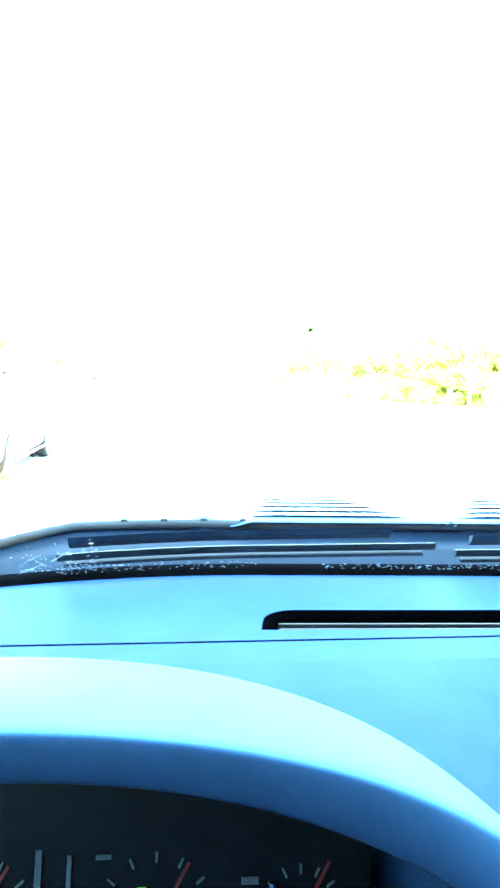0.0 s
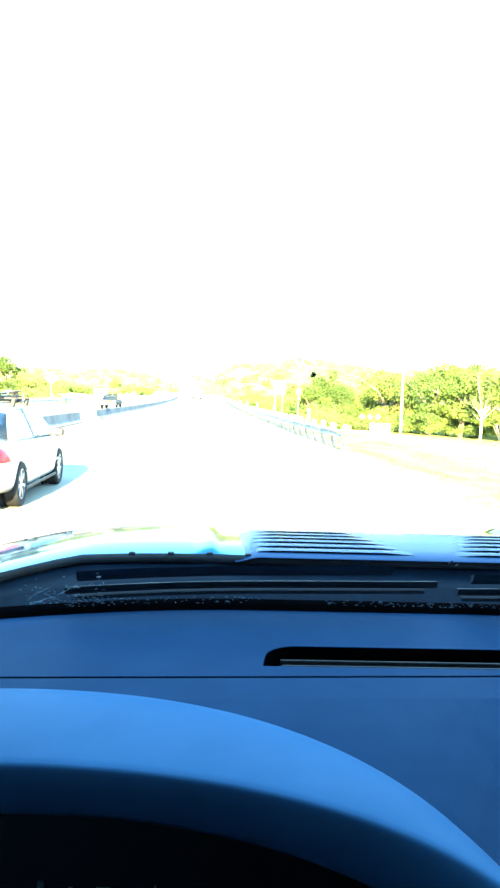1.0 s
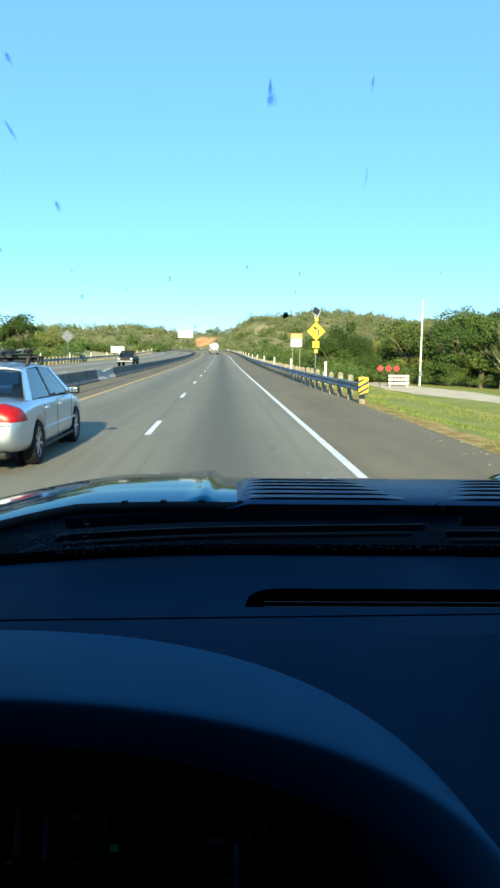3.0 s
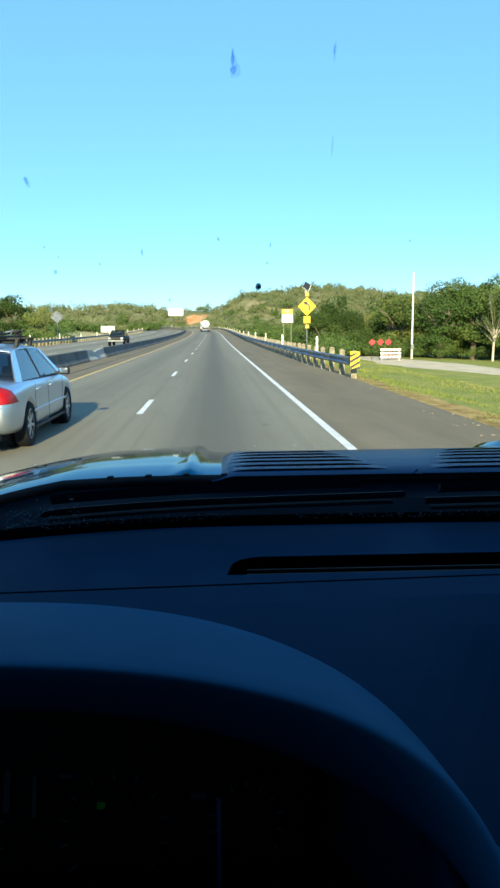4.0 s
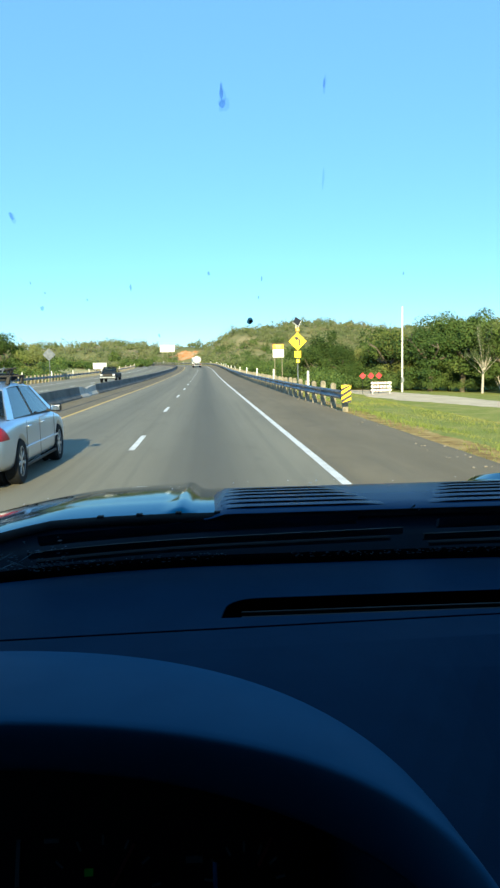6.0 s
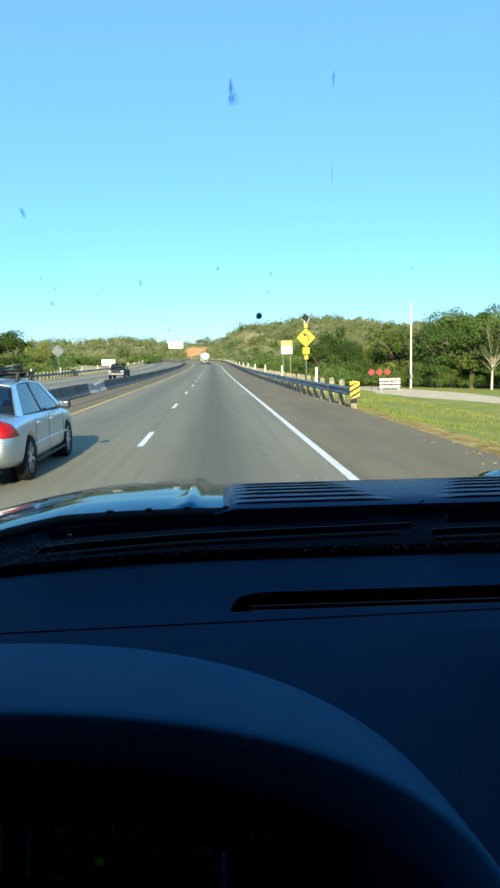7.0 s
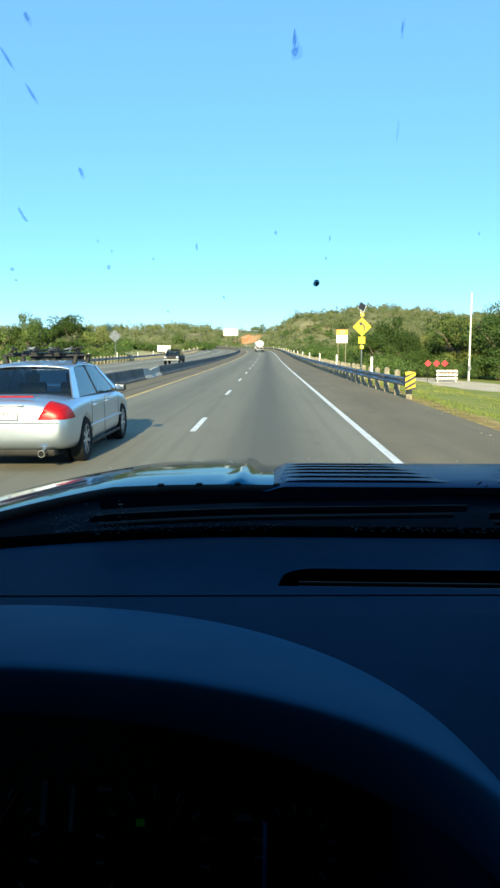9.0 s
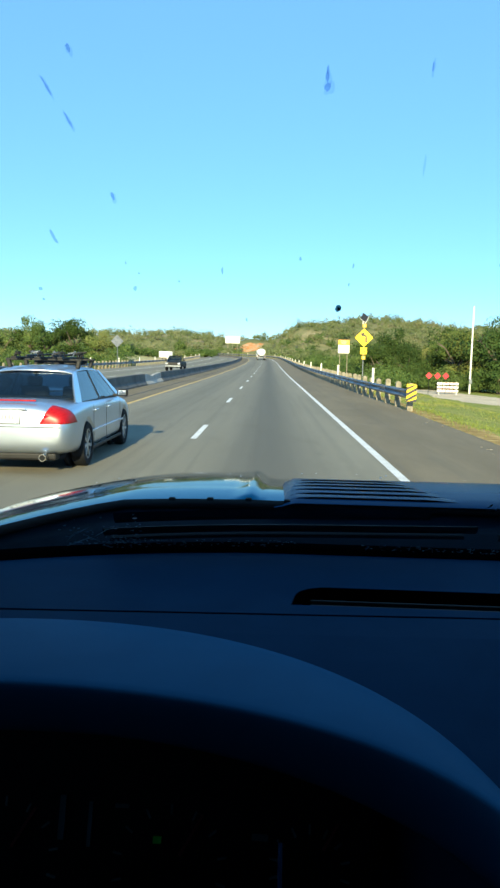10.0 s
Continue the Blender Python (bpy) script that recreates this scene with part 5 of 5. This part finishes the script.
def build_barricade(m):
    th = thing("road_barricade", m, "white and red striped road barricade on the dirt track", "barricade")
    for x in (-1.05, 1.05):
        boxed("upright", (0.06, 0.06, 1.55), (x, 0.04, 0.78), WHITE_PAINT, th, 0.005)
        boxed("foot", (0.07, 1.5, 0.07), (x, 0.04, 0.035), WHITE_PAINT, th, 0.005)
    for z in (0.5, 0.93, 1.36):
        rail_ = boxed("board", (2.5, 0.025, 0.26), (0, 0, z), WHITE_PAINT, th, 0.004)
        for k in range(6):
            x = -1.05 + 0.42 * k
            prism("stripe", [(x - 0.1, -0.13), (x, -0.13), (x + 0.1, 0.13), (x, 0.13)], 0.004, pose(0, -0.018, z), SIGN_RED, rail_)


def build_red_marker(m):
    th = thing("red_marker_sign", m, "small red diamond reflector sign on a thin post", "sign", "red markers by the barricade")
    rodded("post", (0, 0, -0.1), (0, 0, 2.0), 0.03, BLACK_PLASTIC, th)
    prism("diamond", [(0, -0.42), (0.42, 0), (0, 0.42), (-0.42, 0)], 0.012, pose(0, -0.045, 2.25), SIGN_RED, th)
    return th


bx, by = 19.6, 85.0
build_barricade(pose(bx, by, ground_z(bx, by), 0, 0, -4))
marker = build_red_marker(pose(bx - 2.0, by + 1.5, ground_z(bx - 2.0, by + 1.5)))
for dx in (-1.0, 0.0):
    copy_thing(marker, pose(bx + dx, by + 1.5, ground_z(bx + dx, by + 1.5), 0, 1, 3))


def build_billboard(m):
    th = thing("billboard", m, "blank white billboard on posts above the road cut", "billboard")
    boxed("panel", (6.6, 0.2, 3.0), (0, 0, 4.5), WHITE_PAINT, th, 0.03)
    for x in (-2.2, 0, 2.2):
        boxed("post", (0.25, 0.25, 8.0), (x, 0.25, 0.4), WEATHERED_WOOD, th, 0.02)


build_billboard(pose(-24.5, 322, ground_z(-24.5, 322) + 2.4, 0, 0, 4))


def build_pole(m, h, r, label):
    th = thing("utility_pole", m, label, "utility pole")
    rodded("shaft", (0, 0, -0.3), (0, 0, h), r, POLE_PAINT, th, r * 0.7, 14)
    rodded("cap", (0, 0, h), (0, 0, h + 0.12), r * 0.78, GALVANISED, th, r * 0.4, 14)
    boxed("meter_box", (0.34, 0.2, 0.6), (0, -r - 0.1, 1.6), GALVANISED, th, 0.02, "grey meter box")
    for z in (3.0, 6.5):
        rodded("band", (0, 0, z), (0, 0, z + 0.07), r * 1.06, GALVANISED, th, seg=14)


POLE_PAINT = surface("pale_pole_paint", (0.55, 0.54, 0.50), (0.72, 0.71, 0.67), 3, 0.7, grain=0.3, grain_scale=40)
build_pole(pose(23.5, 90, ground_z(23.5, 90)), 11.0, 0.13, "pale painted utility pole beside the dirt track")


def build_back_sign(m):
    th = thing("road_sign", m, "grey back of a diamond road sign on a post", "sign")
    rodded("post", (0, 0, -0.2), (0, 0, 4.4), 0.045, GALVANISED, th)
    prism("diamond_panel", [(0, -0.86), (0.86, 0), (0, 0.86), (-0.86, 0)], 0.012, pose(0, -0.06, 3.6, 0, 0, 20), GALVANISED, th, "grey metal back of the panel")


build_back_sign(pose(-21.0 + road_x(96), 96, ground_z(-21.0 + road_x(96), 96)))


# ---- dirt track ----
def build_track():
    pts = [Vector(p) for p in ((18.5, 97), (20, 87), (22, 76), (24, 64), (27, 52), (33, 40), (44, 28))]
    line = []
    for a, b in zip(pts, pts[1:]):
        line += [a.lerp(b, i / 12) for i in range(12)]
    verts = []
    for i, p in enumerate(line):
        q = line[min(i + 1, len(line) - 1)] - line[max(i - 1, 0)]
        side = Vector((q.y, -q.x)).normalized()
        for k in range(7):
            w = (k - 3) / 3 * (2.6 + 2.4 * math.exp(-((i - 24) / 10) ** 2) + 0.5 * noise.noise((i * 0.3, k * 0.7, 5)))
            v = p + side * w
            verts.append((v.x, v.y, ground_z(v.x, v.y) + 0.05 - 0.06 * (abs(k - 3) == 3)))
    ob = fix_normals(mesh_ob("dirt_track", verts, grid_faces(len(line), 7), DIRT, smooth=True))
    tagged(ob, "pale dirt track leading off through the grass", "track", kind="structure")


build_track()


# ---- plants ----
def leaves(rng, centre, radii, count, size, clumps=9, squash=0.85):
    """Corners of many small leaf clusters that fill an uneven crown."""
    centre, radii = np.array(centre, float), np.array(radii, float)
    d = rng.normal(size=(clumps, 3))
    d /= np.linalg.norm(d, axis=1)[:, None]
    cc = d * (rng.uniform(0.35, 0.92, (clumps, 1))) * radii
    cc[:, 2] = np.abs(cc[:, 2]) * squash + cc[:, 2] * (1 - squash)
    cr = rng.uniform(0.2, 0.46, (clumps, 1))
    pick = rng.integers(0, clumps, count)
    n = rng.normal(size=(count, 3))
    n /= np.linalg.norm(n, axis=1)[:, None]
    p = cc[pick] + n * cr[pick] * radii * rng.uniform(0.6, 1.08, (count, 1)) + centre
    n = n + rng.normal(size=(count, 3)) * 0.55 + np.array((0, 0, 0.25))
    n /= np.linalg.norm(n, axis=1)[:, None]
    t = np.cross(n, rng.normal(size=(count, 3)))
    t /= np.linalg.norm(t, axis=1)[:, None] + 1e-9
    b = np.cross(n, t)
    s = size * rng.uniform(0.55, 1.3, (count, 1))
    t, b = t * s, b * s * rng.uniform(0.45, 0.9, (count, 1))
    return np.stack([p - t, p - b * 0.9, p + t, p + b], 1).reshape(-1, 3)


def leaf_mesh(name, corner_sets, material):
    v = np.concatenate(corner_sets)
    f = np.arange(len(v)).reshape(-1, 4)
    me = bpy.data.meshes.new(name)
    me.from_pydata(v, [], f)
    me.materials.append(material)
    me.update()
    return me


def limbs(bm, rng, base, height, spread, radius, count):
    """A tapered trunk with forking limbs."""
    top = Vector((base[0] + rng.uniform(-0.2, 0.2), base[1] + rng.uniform(-0.2, 0.2), base[2] + height * 0.38))
    rod(bm, Vector(base) - Vector((0, 0, 0.3)), top, radius, radius * 0.7, 9)
    for i in range(count):
        a = 2 * math.pi * (i + rng.uniform(-0.3, 0.3)) / count
        e = top + Vector((math.cos(a) * spread * rng.uniform(0.4, 0.8), math.sin(a) * spread * rng.uniform(0.4, 0.8), height * rng.uniform(0.1, 0.3)))
        rod(bm, top - Vector((0, 0, 0.1)), e, radius * 0.55, radius * 0.25, 7)
        for _ in range(2):
            e2 = e + Vector((rng.uniform(-1, 1) * spread * 0.3, rng.uniform(-1, 1) * spread * 0.3, height * rng.uniform(0.02, 0.1)))
            rod(bm, e, e2, radius * 0.25, radius * 0.08, 5)


def tree_kind(seed, height, spread, count, size, material):
    rng = np.random.default_rng(seed)
    th = thing("oak_tree", Matrix(), "dense dark green oak tree", "tree", "roadside oaks")
    bm = bmesh.new()
    limbs(bm, rng, (0, 0, 0), height, spread, 0.16 + height * 0.012, 5)
    part("trunk", bm, BARK, th)
    sets = [leaves(rng, (0, 0, height * 0.56), (spread, spread, height * 0.42), count, size, 18),
            leaves(rng, (0, 0, height * 0.25), (spread * 0.95, spread * 0.95, height * 0.24), count // 3, size, 12)]
    crown = new("crown", leaf_mesh("crown", sets, material))
    crown.parent = th
    return th


near_kinds = [tree_kind(1, 7.0, 3.2, 12000, 0.088, LEAF_OAK), tree_kind(2, 6.4, 3.6, 12000, 0.088, LEAF_SCRUB), tree_kind(3, 8.0, 3.0, 13000, 0.09, LEAF_SCRUB)]
far_kinds = [tree_kind(4, 7.2, 3.3, 5200, 0.13, LEAF_OAK), tree_kind(5, 6.2, 3.7, 5200, 0.13, LEAF_SCRUB), tree_kind(6, 8.2, 3.0, 5600, 0.13, LEAF_OAK), tree_kind(7, 6.6, 3.2, 5000, 0.13, LEAF_SCRUB)]
near_spots = [(24.0, 99, 1.3), (29.0, 96, 1.65), (33.5, 96, 1.55), (37.5, 91, 1.5), (41.5, 94, 1.45), (45.0, 87, 1.3), (17.5, 104, 1.0), (50.0, 84, 1.25)]
far_spots = [(11.5, 90, 0.75), (12.0, 106, 0.9), (16.0, 106, 1.05), (20.5, 107, 0.95), (25.0, 104, 1.2), (29.5, 107, 1.05), (34.0, 103, 1.2), (40.0, 106, 1.1), (13.5, 121, 1.0), (18.5, 124, 1.3), (46.0, 100, 1.05), (52.0, 104, 1.2),
             (27.0, 118, 1.4), (-62, 150, 1.35), (-56.5, 153, 1.3), (-52, 149, 1.42), (-46.0, 149, 1.45), (-70, 152, 1.4), (-78, 156, 1.3), (-40.5, 150, 1.15), (-86, 150, 1.3)]
for family, spots in ((near_kinds, near_spots), (far_kinds, far_spots)):
    for i, (x, y, s) in enumerate(spots):
        k = family[i % len(family)]
        m = pose(x, y, ground_z(x, y) - 0.1, 0, 0, 47 * i) @ Matrix.Diagonal((s, s, s, 1))
        if i < len(family):
            k.matrix_basis = m
        else:
            copy_thing(k, m).matrix_basis = m

# a tall feathery tree that stands above the oaks
feathery = thing("willow_tree", pose(34.5, 91.0, ground_z(34.5, 91.0)), "tall feathery grey-green tree with thin open branches", "tree")
bm = bmesh.new()
rngf = np.random.default_rng(21)
rod(bm, (0, 0, -0.3), (0.1, 0, 4.0), 0.17, 0.12, 9)
sprays = []
for i in range(46):
    a = rngf.uniform(0, 2 * math.pi)
    r, z = rngf.uniform(0.4, 2.6), rngf.uniform(5.0, 9.4)
    foot = Vector((0.1, 0, rngf.uniform(2.4, 4.0)))
    tip = Vector((r * math.cos(a), r * math.sin(a), z - 0.35 * r))
    rod(bm, foot, tip, 0.045, 0.008, 6)
    for k in (0.45, 0.6, 0.75, 0.88, 1.0):
        sprays.append(leaves(rngf, foot.lerp(tip, k), (0.34, 0.34, 0.42), 130, 0.042, 7))
part("trunk", bm, PALE_BARK, feathery)
crown = new("crown", leaf_mesh("crown", sprays, LEAF_WILLOW))
crown.parent = feathery

# a leafless bleached tree
dead = thing("dead_tree", pose(38.0, 92, ground_z(38.0, 92)), "leafless pale grey tree with many upright branches", "tree")
bm = bmesh.new()
rng0 = random.Random(11)
for i in range(16):
    a = 2 * math.pi * i / 16
    b0 = Vector((0.25 * math.cos(a), 0.25 * math.sin(a), -0.1))
    b1 = Vector((1.2 * math.cos(a) * rng0.uniform(0.5, 1.2), 1.0 * math.sin(a), rng0.uniform(2, 3)))
    b2 = b1 + Vector((rng0.uniform(-0.6, 0.9) * math.cos(a), 0.5 * math.sin(a), rng0.uniform(1.2, 2.4)))
    rod(bm, b0, b1, 0.09, 0.055, 6)
    rod(bm, b1, b2, 0.055, 0.015, 6)
    rod(bm, b1, b1 + Vector((rng0.uniform(-0.8, 0.8), rng0.uniform(-0.5, 0.5), rng0.uniform(0.8, 1.6))), 0.04, 0.01, 5)
part("branches", bm, PALE_BARK, dead)


def scatter_scrub():
    rng = np.random.default_rng(7)
    near, far = [], []
    # left of the oncoming lanes
    n = 0
    while n < 720:
        y = rng.uniform(20, 330)
        u = -24 - rng.gamma(1.6, 22)
        x = road_x(y) + u
        if x < -190 or abs(x) > 0.75 * y + 25 or (110 < y < 226 and -0.225 < x / y < -0.06):
            continue
        d = math.hypot(x, y)
        h = rng.uniform(1.2, 2.6) if u > -34 else rng.uniform(1.8, 4.2)
        w = h * rng.uniform(0.8, 1.3)
        z = ground_z(x, y)
        near.append(leaves(rng, (x, y, z + h * 0.26), (w, w, h * 0.72), int(620 if d < 100 else 300), 0.055 + d * 0.0008, 9))
        n += 1
    for k in range(70):
        y = rng.uniform(228, 262)
        x, h = -y * rng.uniform(0.10, 0.24), rng.uniform(2.0, 3.4)
        near.append(leaves(rng, (x, y, ground_z(x, y) + h * 0.22), (h * 0.75, h * 0.75, h * 0.75), 420, 0.2, 10))
    # taller scrub on the left skyline
    for x, y, h in ((-66, 175, 7), (-50, 176, 6), (-75, 170, 7), (-30, 200, 6), (-92, 180, 8)):
        z = ground_z(x, y)
        near.append(leaves(rng, (x, y, z + h * 0.55), (h * 0.4, h * 0.4, h * 0.45), 1500, 0.16, 14))
    # a thick belt behind the dirt track
    for k in range(60):
        x, y, h = 12 + 34 * rng.random(), 98 + 16 * rng.random(), rng.uniform(3.2, 6.2)
        w = h * rng.uniform(0.6, 0.9)
        near.append(leaves(rng, (x, y, ground_z(x, y) + h * 0.28), (w, w, h * 0.74), 1500, 0.11, 14))
    # undergrowth below the near trees
    for k in range(60):
        y = rng.uniform(93, 108)
        x, h = y * rng.uniform(0.14, 0.58), rng.uniform(2.2, 4.6)
        near.append(leaves(rng, (x, y, ground_z(x, y) + h * 0.26), (h * 0.8, h * 0.8, h * 0.7), 1300, 0.085, 12))
    # right of the guardrail
    n = 0
    while n < 520:
        y = rng.uniform(62, 330)
        u = 9.5 + rng.gamma(1.5, 22)
        x = road_x(y) + u
        if (y > 190 and -0.062 < x / y < -0.012) or x > 0.6 * y + 12 or (y < 98 and x > 0.165 * y) or (84 < y < 112 and 13 < x < 40):
            continue
        d = math.hypot(x, y)
        h = rng.uniform(1.6, 3.4) if u < 20 else rng.uniform(2.2, 4.6)
        if y < 100:
            h = min(h, 2.6)
        w = h * rng.uniform(0.8, 1.25)
        near.append(leaves(rng, (x, y, ground_z(x, y) + h * 0.26), (w, w, h * 0.72), int(900 if d < 110 else 330), 0.05 + d * 0.0007, 10))
        n += 1
    # the hills
    n = 0
    while n < 5800:
        y = 235 + 390 * rng.random() ** 1.35
        x = rng.uniform(-0.55, 0.55) * y
        u = x - road_x(y)
        if -24 < u < 12 or noise.noise((x * 0.03, y * 0.03, 4)) < -0.3:
            continue
        if y < 350 and -0.060 < x / y < -0.036:
            continue
        h = 2.0 + 4.2 * rng.random() ** 1.7
        w = h * rng.uniform(0.55, 0.85)
        far.append(leaves(rng, (x, y, ground_z(x, y) + h * 0.16), (w, w, h * 0.8), 100, 0.15 + 0.0005 * y, 8))
        n += 1
    ob = new("roadside_scrub", leaf_mesh("roadside_scrub", near, LEAF_SCRUB))
    tagged(ob, "thick green and straw-tinted roadside bushes", "bushes", kind="stuff")
    ob = new("hill_scrub", leaf_mesh("hill_scrub", far, LEAF_FAR))
    tagged(ob, "distant olive-green scrub covering the hills", "bushes", kind="stuff")


scatter_scrub()


def scatter_grass():
    rng = np.random.default_rng(9)
    n = 110000
    y = 5 + 110 * rng.random(n) ** 1.6
    u = 4.86 + 11.0 * rng.random(n) ** 1.15
    x = u + np.array([road_x(a) for a in y])
    patch = np.array([noise.noise((a * 0.55, b * 0.22, 12)) for a, b in zip(x, y)])
    keep = (rng.random(n) < 0.55 + 0.9 * patch) & ~((u < 5.5) & (rng.random(n) < 0.55))
    x, y, u, patch = x[keep], y[keep], u[keep], patch[keep]
    z = np.array([ground_z(a, b) for a, b in zip(x, y)])
    n = len(x)
    h = rng.uniform(0.02, 0.06, n) * np.where(rng.random(n) < 0.02, 2.6, 1.0) * (1 + 0.8 * np.maximum(0, patch))
    a = rng.uniform(0, math.pi, n)
    w = rng.uniform(0.006, 0.014, n) * (1 + y * 0.018)
    lean = rng.normal(0, 0.03, (n, 2))
    p = np.stack([x, y, z], 1)
    s = np.stack([np.cos(a) * w, np.sin(a) * w, np.zeros(n)], 1)
    t = np.stack([lean[:, 0], lean[:, 1], h], 1)
    v = np.stack([p - s, p + s, p + t + s * 0.2, p + t - s * 0.2], 1).reshape(-1, 3)
    ob = new("verge_grass", leaf_mesh("verge_grass", [v], GRASS_BLADE))
    tagged(ob, "short patchy green and yellow verge grass beside the shoulder", "grass", kind="stuff")


scatter_grass()
